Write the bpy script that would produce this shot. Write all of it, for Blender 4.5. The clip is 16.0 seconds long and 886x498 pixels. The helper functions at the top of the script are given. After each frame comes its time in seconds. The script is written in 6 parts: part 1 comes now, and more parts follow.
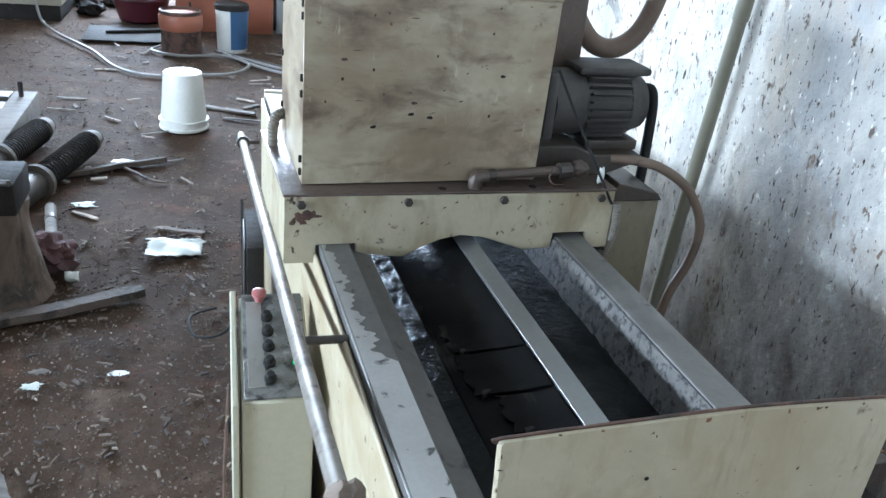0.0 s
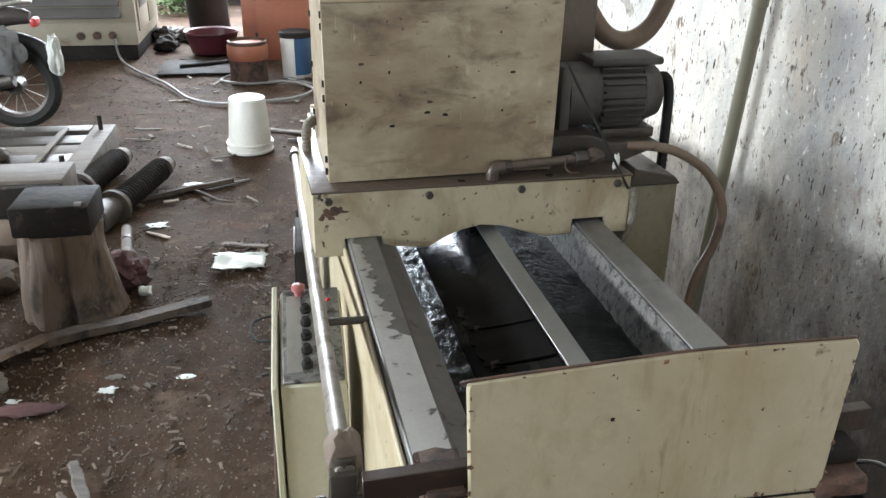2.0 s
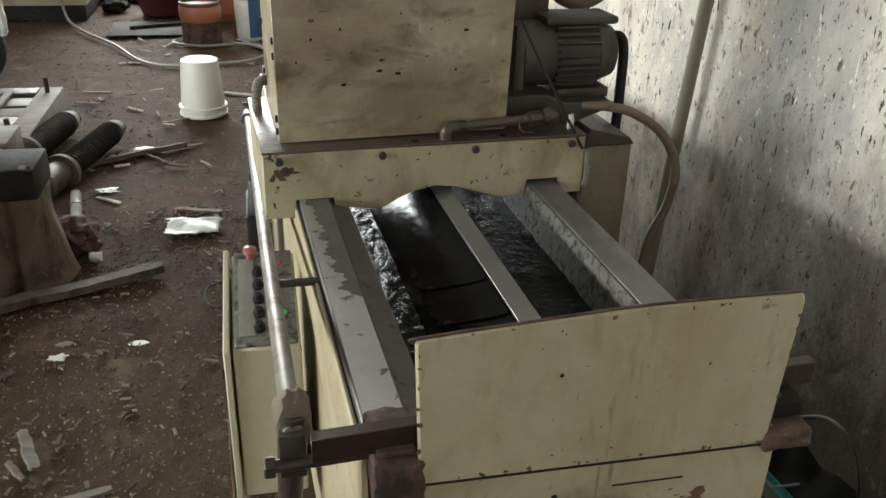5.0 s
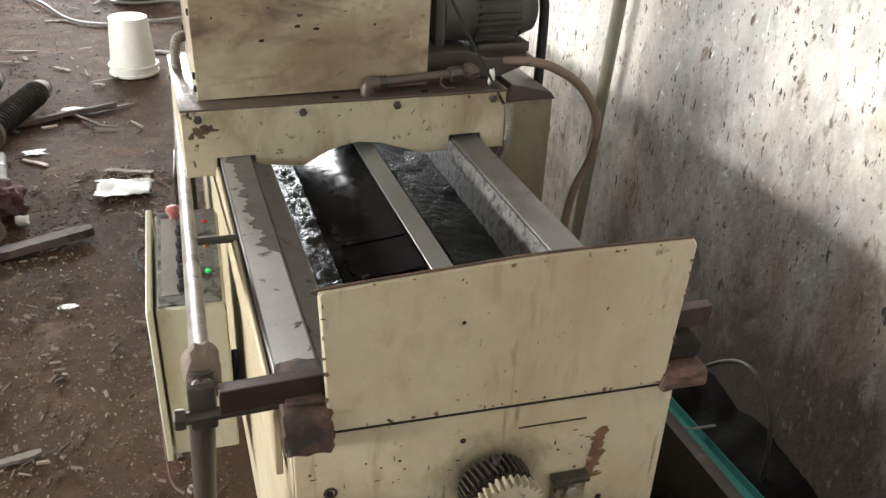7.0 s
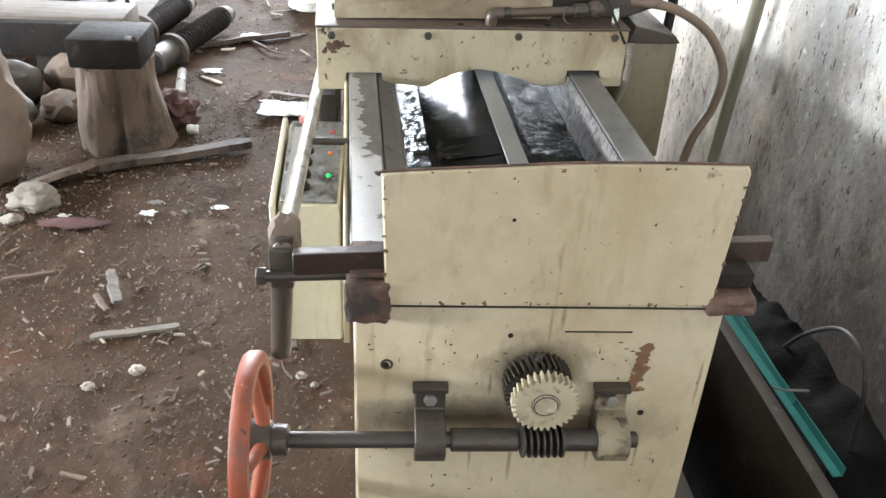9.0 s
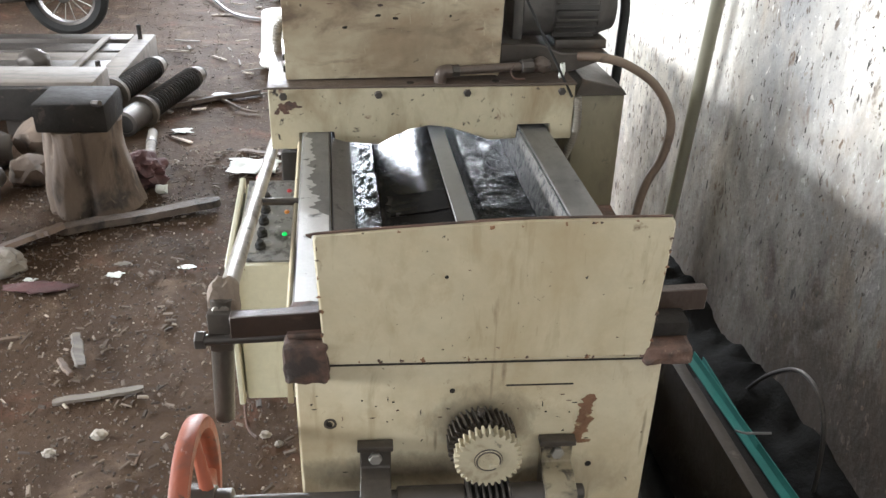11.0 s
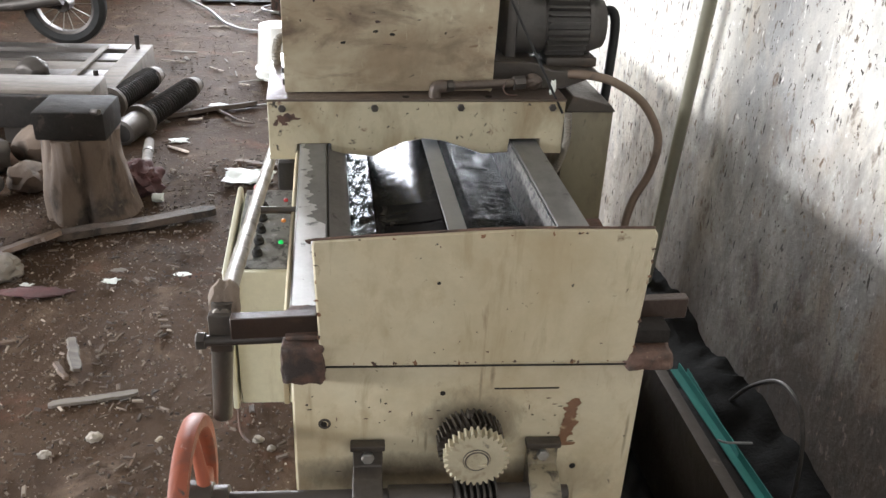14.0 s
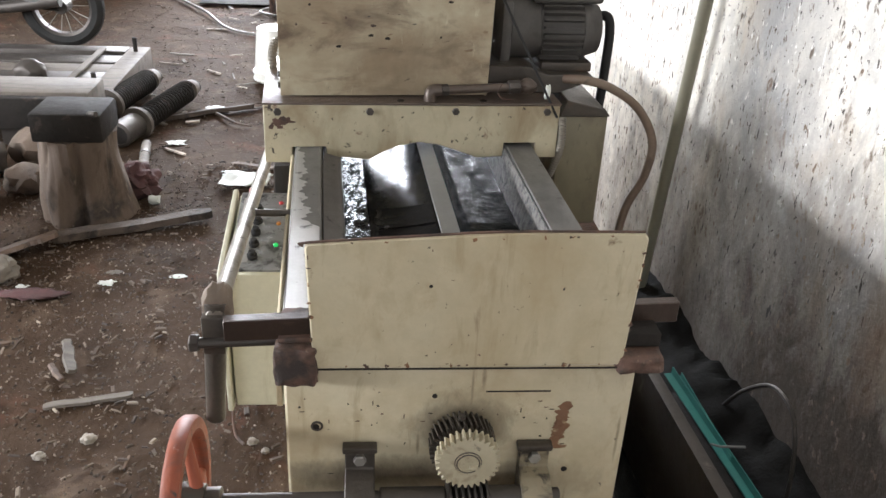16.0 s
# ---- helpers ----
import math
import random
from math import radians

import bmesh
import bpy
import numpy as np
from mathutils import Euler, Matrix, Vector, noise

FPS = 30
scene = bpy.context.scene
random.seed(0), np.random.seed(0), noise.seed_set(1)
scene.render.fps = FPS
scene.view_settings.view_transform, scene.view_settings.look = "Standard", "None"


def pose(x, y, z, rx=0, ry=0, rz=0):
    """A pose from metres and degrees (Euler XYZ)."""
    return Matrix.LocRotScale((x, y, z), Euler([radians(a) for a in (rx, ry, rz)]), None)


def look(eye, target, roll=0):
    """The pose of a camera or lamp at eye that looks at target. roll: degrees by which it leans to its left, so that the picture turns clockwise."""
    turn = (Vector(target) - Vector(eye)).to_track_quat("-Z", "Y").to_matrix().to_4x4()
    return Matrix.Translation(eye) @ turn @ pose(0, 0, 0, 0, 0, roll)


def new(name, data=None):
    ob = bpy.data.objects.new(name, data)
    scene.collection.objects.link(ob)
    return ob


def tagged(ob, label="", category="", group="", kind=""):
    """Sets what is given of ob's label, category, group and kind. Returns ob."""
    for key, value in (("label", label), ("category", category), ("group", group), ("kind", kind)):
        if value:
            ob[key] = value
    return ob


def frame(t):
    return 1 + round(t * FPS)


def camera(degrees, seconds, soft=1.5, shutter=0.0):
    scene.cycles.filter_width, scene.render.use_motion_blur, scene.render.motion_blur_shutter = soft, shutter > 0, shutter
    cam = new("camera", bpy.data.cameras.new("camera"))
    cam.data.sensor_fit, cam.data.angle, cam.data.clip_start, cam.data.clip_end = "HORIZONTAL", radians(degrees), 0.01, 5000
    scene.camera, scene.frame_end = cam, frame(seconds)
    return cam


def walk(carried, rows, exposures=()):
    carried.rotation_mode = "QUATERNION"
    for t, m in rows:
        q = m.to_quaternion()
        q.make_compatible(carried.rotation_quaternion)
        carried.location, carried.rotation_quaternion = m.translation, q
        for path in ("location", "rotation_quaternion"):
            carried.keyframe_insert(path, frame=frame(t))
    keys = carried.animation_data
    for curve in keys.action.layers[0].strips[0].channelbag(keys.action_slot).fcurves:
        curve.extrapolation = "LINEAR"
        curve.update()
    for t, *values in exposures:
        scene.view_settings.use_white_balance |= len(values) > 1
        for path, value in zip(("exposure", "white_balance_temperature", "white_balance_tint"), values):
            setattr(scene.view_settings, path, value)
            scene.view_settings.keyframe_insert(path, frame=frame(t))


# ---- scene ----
cam = camera(54.9, 16.0)

PATH = [
    (0, (-0.485, -0.722, 1.648), (0.005, 1.027, 0.812), 5.8),
    (0.5, (-0.412, -0.784, 1.68), (-0.114, 1.03, 0.893), 4.8),
    (1, (-0.386, -0.82, 1.696), (-0.114, 1.008, 0.931), 2.6),
    (1.5, (-0.398, -0.85, 1.645), (-0.127, 0.968, 0.857), 1.3),
    (2, (-0.379, -0.871, 1.641), (-0.075, 0.933, 0.833), 0.8),
    (2.5, (-0.366, -0.869, 1.652), (0.021, 0.926, 0.861), 1.4),
    (3, (-0.388, -0.865, 1.671), (0.017, 0.949, 0.932), 1.9),
    (3.5, (-0.375, -0.852, 1.738), (0.022, 0.993, 1.074), 1.9),
    (4, (-0.367, -0.844, 1.728), (0.019, 1.016, 1.101), 1.8),
    (4.5, (-0.355, -0.852, 1.649), (0.016, 0.955, 0.877), 2.0),
    (4.7, (-0.364, -0.858, 1.623), (0.01, 0.919, 0.784), 1.9),
    (7, (-0.309, -0.902, 1.626), (0.188, 0.782, 0.669), 2.5),
    (7.5, (-0.309, -1.012, 1.596), (0.195, 0.633, 0.576), 2.0),
    (8, (-0.298, -1.103, 1.634), (0.069, 0.567, 0.597), 1.9),
    (8.5, (-0.257, -1.094, 1.611), (-0.024, 0.596, 0.568), 3.6),
    (9, (-0.189, -1.061, 1.607), (-0.068, 0.636, 0.556), 2.9),
    (9.5, (-0.144, -1.037, 1.603), (-0.034, 0.685, 0.59), 1.4),
    (12, (-0.11, -1.096, 1.645), (0.055, 0.661, 0.704), 1.9),
    (12.5, (-0.113, -1.1, 1.644), (0.053, 0.662, 0.713), 1.9),
    (13, (-0.114, -1.113, 1.648), (0.052, 0.651, 0.721), 2.2),
    (13.5, (-0.12, -1.121, 1.651), (0.047, 0.644, 0.725), 2.3),
    (14, (-0.119, -1.127, 1.649), (0.051, 0.639, 0.725), 2.6),
    (14.5, (-0.116, -1.129, 1.647), (0.054, 0.638, 0.725), 2.9),
    (15, (-0.11, -1.124, 1.644), (0.062, 0.642, 0.721), 3.0),
    (15.5, (-0.107, -1.126, 1.648), (0.069, 0.642, 0.73), 2.9),
    (16, (-0.111, -1.134, 1.653), (0.064, 0.635, 0.736), 2.9),
]

# ---- world, light ----
EXPOSURES = [(0, -0.55, 4900, 4), (0.7, -0.72, 5050, 4), (1.5, -0.72, 5450, 5), (2.5, -0.7, 5950, 8), (3.0, -0.85, 6050, 8), (3.5, -1.4, 6200, 6), (4.1, -1.7, 6300, 4), (4.7, -1.45, 6300, 4), (7, -0.55, 6300, 10), (8, -0.3, 6150, 10), (9, 0.13, 5800, 9), (12, -0.35, 5900, 10), (16, -0.42, 5950, 12)]
walk(cam, [(t, look(eye, target, roll)) for t, eye, target, roll in PATH], EXPOSURES)

world = bpy.data.worlds.new("world")
scene.world = world
world.use_nodes = True
wn = world.node_tree
sky = wn.nodes.new("ShaderNodeTexSky")
sky.sky_type, sky.sun_disc = "NISHITA", False
sky.sun_elevation, sky.sun_rotation = radians(62), radians(198)
wn.links.new(sky.outputs[0], wn.nodes["Background"].inputs[0])
wn.nodes["Background"].inputs[1].default_value = 0.12
sun = bpy.data.lights.new("sun", "SUN")
sun.energy, sun.angle, sun.color = 4.5, radians(0.6), (1.0, 0.96, 0.9)
new("sun", sun).matrix_world = look((-2.0, -6.0, 12.0), (0, 0, 0))


def area(name, eye, target, w, h, watts, colour=(1, 1, 1)):
    d = bpy.data.lights.new(name, "AREA")
    d.shape, d.size, d.size_y, d.energy, d.color = "RECTANGLE", w, h, watts, colour
    ob = new(name, d)
    ob.matrix_world = look(eye, target)
    return ob


# daylight in the hall's openings
area("side_window_daylight", (-5.85, 0.7, 1.80), (1.0, 0.7, 0.8), 5.2, 0.5, 1150, (1.0, 0.98, 0.94))
area("rear_window_daylight", (0.05, -6.0, 2.4), (0.05, 0.0, 0.8), 1.5, 1.4, 80, (1.0, 0.98, 0.94))
area("far_opening_daylight", (-1.2, 10.6, 2.2), (-0.8, 3.0, 0.6), 4.5, 3.0, 3000, (0.99, 0.985, 0.97))


# ---- materials ----
def ramp(nt, source, stops):
    r = nt.nodes.new("ShaderNodeValToRGB")
    while len(r.color_ramp.elements) < len(stops):
        r.color_ramp.elements.new(0.5)
    for e, (p, c) in zip(r.color_ramp.elements, stops):
        e.position, e.color = p, (*c, 1) if len(c) == 3 else c
    nt.links.new(source, r.inputs[0])
    return r.outputs[0]


def noise_node(nt, vec, scale, detail=6, rough=0.6, distort=0.0):
    n = nt.nodes.new("ShaderNodeTexNoise")
    n.inputs["Scale"].default_value, n.inputs["Detail"].default_value = scale, detail
    n.inputs["Roughness"].default_value, n.inputs["Distortion"].default_value = rough, distort
    nt.links.new(vec, n.inputs["Vector"])
    return n.outputs["Fac"]


def mix(nt, fac, a, b, mode="MIX"):
    m = nt.nodes.new("ShaderNodeMix")
    m.data_type, m.blend_type = "RGBA", mode
    for sock, v in ((m.inputs[0], fac), (m.inputs[6], a), (m.inputs[7], b)):
        if isinstance(v, bpy.types.NodeSocket):
            nt.links.new(v, sock)
        elif isinstance(v, (int, float)):
            sock.default_value = v
        else:
            sock.default_value = (*v, 1)
    return m.outputs[2]


def coords(nt, stretch=(1, 1, 1), rot=(0, 0, 0)):
    tc = nt.nodes.new("ShaderNodeTexCoord")
    mp = nt.nodes.new("ShaderNodeMapping")
    mp.inputs["Scale"].default_value = stretch
    mp.inputs["Rotation"].default_value = [radians(a) for a in rot]
    nt.links.new(tc.outputs["Object"], mp.inputs[0])
    return mp.outputs[0]


BW = lambda lo, hi: [(lo, (0, 0, 0)), (hi, (1, 1, 1))]


def material(name, base, second, stains=(), rough=0.5, metal=0.0, scale=6.0, bump=0.1, bump_scale=60.0, rough_var=0.15,
             stretch=(1, 1, 1), vary=0.0, coat=0.0):
    """base and second are blended by coarse noise; stains: (colour, scale, low, high, stretch, detail)."""
    m = bpy.data.materials.new(name)
    m.use_nodes = True
    nt = m.node_tree
    bs = nt.nodes["Principled BSDF"]
    vec = coords(nt, stretch)
    col = mix(nt, ramp(nt, noise_node(nt, vec, scale, 8, 0.65), BW(0.3, 0.7)), base, second)
    fine = noise_node(nt, vec, scale * 14, 4, 0.7)
    col = mix(nt, 0.35, col, mix(nt, fine, tuple(c * 0.55 for c in base), tuple(min(1, c * 1.45) for c in second)))
    for c, s, lo, hi, st, det in stains:
        f = ramp(nt, noise_node(nt, coords(nt, st), s, det, 0.62, 0.4), BW(lo, hi))
        col = mix(nt, f, col, c)
    if vary:
        oi = nt.nodes.new("ShaderNodeObjectInfo")
        hsv = nt.nodes.new("ShaderNodeHueSaturation")
        mr = nt.nodes.new("ShaderNodeMapRange")
        mr.inputs[3].default_value, mr.inputs[4].default_value = 1 - vary, 1 + vary
        nt.links.new(oi.outputs["Random"], mr.inputs[0])
        nt.links.new(mr.outputs[0], hsv.inputs["Value"])
        nt.links.new(col, hsv.inputs["Color"])
        col = hsv.outputs[0]
    nt.links.new(col, bs.inputs["Base Color"])
    rr = nt.nodes.new("ShaderNodeMapRange")
    rr.inputs[3].default_value, rr.inputs[4].default_value = max(0.02, rough - rough_var), min(1, rough + rough_var)
    nt.links.new(noise_node(nt, vec, scale * 3, 5), rr.inputs[0])
    nt.links.new(rr.outputs[0], bs.inputs["Roughness"])
    bs.inputs["Metallic"].default_value = metal
    bs.inputs["Coat Weight"].default_value = coat
    if bump:
        b = nt.nodes.new("ShaderNodeBump")
        b.inputs["Strength"].default_value, b.inputs["Distance"].default_value = bump, 0.01
        nt.links.new(noise_node(nt, vec, bump_scale, 6, 0.65), b.inputs["Height"])
        nt.links.new(b.outputs[0], bs.inputs["Normal"])
    return m


ONE = (1, 1, 1)
BROWN, DARK, RUST = (0.16, 0.105, 0.06), (0.035, 0.028, 0.022), (0.13, 0.05, 0.03)
M_cream = material("cream_paint", (0.54, 0.485, 0.345), (0.45, 0.395, 0.27),
                   [((0.36, 0.285, 0.165), 4.0, 0.44, 0.74, ONE, 12), ((0.40, 0.33, 0.21), 26, 0.52, 0.72, (1, 1, 0.6), 10), ((0.2, 0.14, 0.08), 9, 0.66, 0.8, (5, 1, 0.55), 8), (BROWN, 17, 0.64, 0.72, ONE, 7), (DARK, 60, 0.69, 0.72, ONE, 4), ((0.3, 0.235, 0.135), 7, 0.58, 0.78, (3, 1, 0.5), 8)],
                   rough=0.42, scale=3.0, bump=0.05, bump_scale=90)
M_hood = material("hood_paint", (0.48, 0.43, 0.31), (0.36, 0.31, 0.21),
                  [((0.25, 0.19, 0.12), 3.0, 0.36, 0.60, (1, 1, 1.6), 9), ((0.12, 0.085, 0.055), 5.5, 0.48, 0.68, (1.2, 1, 2.6), 9), (BROWN, 20, 0.66, 0.72, (1, 1, 1.5), 6), (DARK, 62, 0.685, 0.71, (0.5, 1, 1.2), 4), ((0.6, 0.54, 0.39), 13, 0.63, 0.75, (3, 1, 0.8), 7)],
                  rough=0.38, scale=2.4, bump=0.05, bump_scale=80)
M_bridge = material("bridge_paint", (0.51, 0.465, 0.335), (0.40, 0.35, 0.235),
                    [((0.25, 0.19, 0.11), 8, 0.47, 0.72, (1, 1, 0.5), 8), (DARK, 42, 0.64, 0.69, ONE, 5), (RUST, 14, 0.66, 0.73, ONE, 7)],
                    rough=0.45, scale=4, bump=0.08, bump_scale=80)
M_green_cream = material("control_box_paint", (0.54, 0.52, 0.40), (0.46, 0.44, 0.33), [((0.3, 0.25, 0.16), 6, 0.56, 0.76, (2, 1, 0.5), 8), (DARK, 30, 0.70, 0.74, (2, 1, 0.5), 5)], rough=0.45, scale=4, bump=0.04)
M_oily = material("oily_dark_metal", (0.035, 0.03, 0.026), (0.07, 0.058, 0.045), [((0.11, 0.07, 0.045), 14, 0.6, 0.8, ONE, 7)], rough=0.42, metal=0.2, scale=9, bump=0.25, bump_scale=70)
M_greasy = material("greasy_plate", (0.06, 0.048, 0.04), (0.11, 0.08, 0.06), [((0.2, 0.17, 0.13), 22, 0.66, 0.8, ONE, 7)], rough=0.35, metal=0.25, scale=11, bump=0.25, bump_scale=60)
M_rail = material("ground_steel_rail", (0.15, 0.146, 0.138), (0.2, 0.195, 0.183), [((0.10, 0.096, 0.09), 6, 0.50, 0.70, (1.5, 0.6, 1), 8), ((0.06, 0.056, 0.052), 30, 0.64, 0.72, ONE, 6)], rough=0.42, metal=0.45, scale=7, bump=0.08, bump_scale=120)
M_ledge = material("dull_grey_ledge", (0.085, 0.08, 0.075), (0.13, 0.122, 0.112), [((0.03, 0.028, 0.026), 24, 0.6, 0.68, ONE, 6)], rough=0.55, metal=0.2, scale=7, bump=0.15, bump_scale=80)
M_tank = material("grimy_tank_paint", (0.22, 0.195, 0.125), (0.13, 0.112, 0.072), [((0.09, 0.07, 0.045), 7, 0.5, 0.7, (1, 1, 0.5), 9), (DARK, 26, 0.62, 0.72, (1, 1, 0.5), 6)], rough=0.5, scale=6, bump=0.1)
M_rail_rough = material("splashed_rail_side", (0.09, 0.085, 0.08), (0.2, 0.19, 0.175), [((0.02, 0.02, 0.02), 50, 0.5, 0.62, ONE, 5)], rough=0.5, metal=0.3, scale=20, bump=0.6, bump_scale=90)
M_steel = material("bare_steel", (0.40, 0.39, 0.36), (0.27, 0.255, 0.23), [((0.12, 0.09, 0.065), 10, 0.56, 0.74, (1, 1, 1), 7)], rough=0.52, metal=0.6, scale=8, bump=0.08)
M_collar = material("greasy_feed_collar", (0.22, 0.205, 0.18), (0.13, 0.115, 0.1), [((0.05, 0.042, 0.035), 18, 0.52, 0.66, ONE, 7)], rough=0.45, metal=0.4, scale=12, bump=0.1)
M_blade = material("wet_blade_steel", (0.3, 0.3, 0.29), (0.22, 0.22, 0.21), (), rough=0.35, metal=0.7, scale=6, bump=0.05)
M_wet = material("wet_black_sludge", (0.008, 0.009, 0.011), (0.016, 0.017, 0.019), (), rough=0.07, rough_var=0.05, scale=9, bump=0.4, bump_scale=30, stretch=(1, 0.55, 1))
M_coolant = material("rippling_black_coolant", (0.004, 0.005, 0.0055), (0.009, 0.010, 0.010), (), rough=0.06, rough_var=0.03, scale=12, bump=0.9, bump_scale=42, stretch=(0.6, 1, 1))
M_coolant.node_tree.nodes["Principled BSDF"].inputs["Specular IOR Level"].default_value = 0.1
M_wetplate = material("wet_black_plate", (0.006, 0.006, 0.0065), (0.014, 0.0135, 0.013), [((0.035, 0.032, 0.028), 9, 0.58, 0.70, (1.6, 0.6, 1), 7)], rough=0.14, rough_var=0.1, scale=9, bump=0.3, bump_scale=7)
M_wetplate.node_tree.nodes["Principled BSDF"].inputs["Specular IOR Level"].default_value = 0.03
M_rust = material("rusty_casting", (0.085, 0.042, 0.03), (0.14, 0.085, 0.06), [((0.03, 0.022, 0.018), 16, 0.46, 0.64, ONE, 7), ((0.36, 0.29, 0.2), 34, 0.66, 0.74, ONE, 5)], rough=0.7, scale=12, bump=0.5, bump_scale=60)
# wet rail: the pale base colour stands in for the opening's reflection
M_wetsheen = material("pale_wet_sheen", (0.62, 0.62, 0.61), (0.46, 0.46, 0.45), [((0.1, 0.1, 0.098), 34, 0.6, 0.68, ONE, 6)], rough=0.4, metal=0.6, scale=8, bump=0.12, bump_scale=90)
M_buttons = material("oily_grey_panel", (0.3, 0.3, 0.29), (0.16, 0.16, 0.155), [((0.05, 0.047, 0.043), 18, 0.52, 0.66, ONE, 7), ((0.6, 0.6, 0.58), 26, 0.62, 0.72, ONE, 6)], rough=0.3, metal=0.3, scale=14, bump=0.2)
M_rustbar = material("oiled_rusty_bar", (0.026, 0.018, 0.014), (0.05, 0.032, 0.024), [((0.13, 0.085, 0.06), 14, 0.62, 0.75, (0.4, 1, 1), 7)], rough=0.4, metal=0.3, scale=10, bump=0.2)
M_wornbar = material("worn_pale_bar", (0.34, 0.315, 0.275), (0.16, 0.14, 0.115), [((0.1, 0.075, 0.055), 12, 0.52, 0.68, ONE, 8), ((0.05, 0.04, 0.032), 40, 0.62, 0.7, ONE, 5)], rough=0.5, metal=0.35, scale=8, bump=0.1)
M_red = material("red_oxide_paint", (0.31, 0.075, 0.03), (0.22, 0.058, 0.028), [((0.13, 0.06, 0.045), 11, 0.52, 0.70, ONE, 8), ((0.05, 0.035, 0.03), 26, 0.62, 0.7, ONE, 6), ((0.45, 0.3, 0.26), 30, 0.70, 0.76, ONE, 4)], rough=0.55, scale=6, bump=0.2)
M_flake = material("bare_brown_metal", (0.24, 0.125, 0.06), (0.15, 0.08, 0.045), [((0.36, 0.27, 0.16), 40, 0.6, 0.7, ONE, 5)], rough=0.7, scale=14, bump=0.3)
M_gear = material("cream_gear_paint", (0.47, 0.43, 0.31), (0.36, 0.315, 0.215), [(DARK, 45, 0.60, 0.75, ONE, 5), ((0.2, 0.155, 0.095), 20, 0.55, 0.7, ONE, 7)], rough=0.5, scale=12, bump=0.1)
M_bracket = material("oil_stained_cream_bracket", (0.34, 0.30, 0.2), (0.2, 0.165, 0.105), [((0.035, 0.027, 0.02), 13, 0.44, 0.56, ONE, 8), (DARK, 40, 0.58, 0.7, ONE, 5)], rough=0.45, scale=10, bump=0.15)
M_motor = material("dusty_motor_paint", (0.045, 0.041, 0.038), (0.085, 0.078, 0.07), [((0.04, 0.035, 0.03), 12, 0.55, 0.7, ONE, 6)], rough=0.62, scale=9, bump=0.15)
M_rubber = material("brown_rubber_hose", (0.12, 0.08, 0.055), (0.17, 0.125, 0.09), [((0.05, 0.04, 0.03), 9, 0.6, 0.75, ONE, 5)], rough=0.55, scale=8, bump=0.08)
M_black = material("black_rubber", (0.018, 0.018, 0.018), (0.035, 0.034, 0.032), (), rough=0.55, scale=10, bump=0.1)
M_flex = material("ribbed_conduit", (0.13, 0.115, 0.09), (0.2, 0.18, 0.145), (), rough=0.5, scale=12, bump=0.1)
M_mesh = material("wire_mesh_guard", (0.15, 0.15, 0.14), (0.22, 0.21, 0.2), (), rough=0.45, metal=0.6, scale=12, bump=0.1)
M_pvc = material("aged_pvc_pipe", (0.27, 0.255, 0.19), (0.2, 0.185, 0.135), [((0.14, 0.12, 0.08), 7, 0.6, 0.8, (1, 1, 0.4), 6)], rough=0.4, scale=4, bump=0.03)
M_wall = material("stained_shaded_plaster", (0.79, 0.745, 0.66), (0.66, 0.62, 0.54),
                  [((0.42, 0.415, 0.40), 1.5, 0.46, 0.64, (1, 1, 0.6), 10), ((0.50, 0.42, 0.33), 2.6, 0.54, 0.70, (1, 1, 0.7), 12), ((0.52, 0.50, 0.46), 11, 0.50, 0.62, (1, 1.2, 0.55), 10), ((0.30, 0.255, 0.21), 16, 0.60, 0.68, (1, 1.2, 0.6), 8),
                   ((0.86, 0.845, 0.80), 20, 0.685, 0.74, (1, 2.4, 0.12), 3), ((0.84, 0.82, 0.77), 40, 0.62, 0.66, (1, 1, 0.6), 6)],
                  rough=0.85, scale=3, bump=0.45, bump_scale=34)


def soak_or_shade(m, centre, size, dark, light, reach=2.2, grain=6.0, most=0.95):
    """An old stain or painted shade with an uneven edge, laid on a surface round one place of its own."""
    nt = m.node_tree
    bs = nt.nodes["Principled BSDF"]
    old = bs.inputs["Base Color"].links[0].from_socket
    tc = nt.nodes.new("ShaderNodeTexCoord")
    mp = nt.nodes.new("ShaderNodeMapping")
    mp.vector_type = "TEXTURE"
    mp.inputs["Location"].default_value, mp.inputs["Scale"].default_value = centre, size
    nt.links.new(tc.outputs["Object"], mp.inputs[0])
    ln = nt.nodes.new("ShaderNodeVectorMath")
    ln.operation = "LENGTH"
    nt.links.new(mp.outputs[0], ln.inputs[0])
    ad = nt.nodes.new("ShaderNodeMath")
    ad.operation = "MULTIPLY_ADD"
    ad.inputs[1].default_value = reach
    nt.links.new(noise_node(nt, coords(nt, (1, 1, 0.6)), grain, 12, 0.7, 0.3), ad.inputs[0])
    nt.links.new(ln.outputs["Value"], ad.inputs[2])
    half = nt.nodes.new("ShaderNodeMath")
    half.operation = "MULTIPLY"
    half.inputs[1].default_value = 0.5
    nt.links.new(ad.outputs[0], half.inputs[0])
    fac = ramp(nt, half.outputs[0], [(0.5, (most,) * 3), (0.8, (most * 0.55,) * 3), (1.0, (0, 0, 0))])
    tone = mix(nt, noise_node(nt, coords(nt, (1, 1, 0.5)), grain * 2.7, 8, 0.7), dark, light)
    nt.links.new(mix(nt, fac, old, tone), bs.inputs["Base Color"])


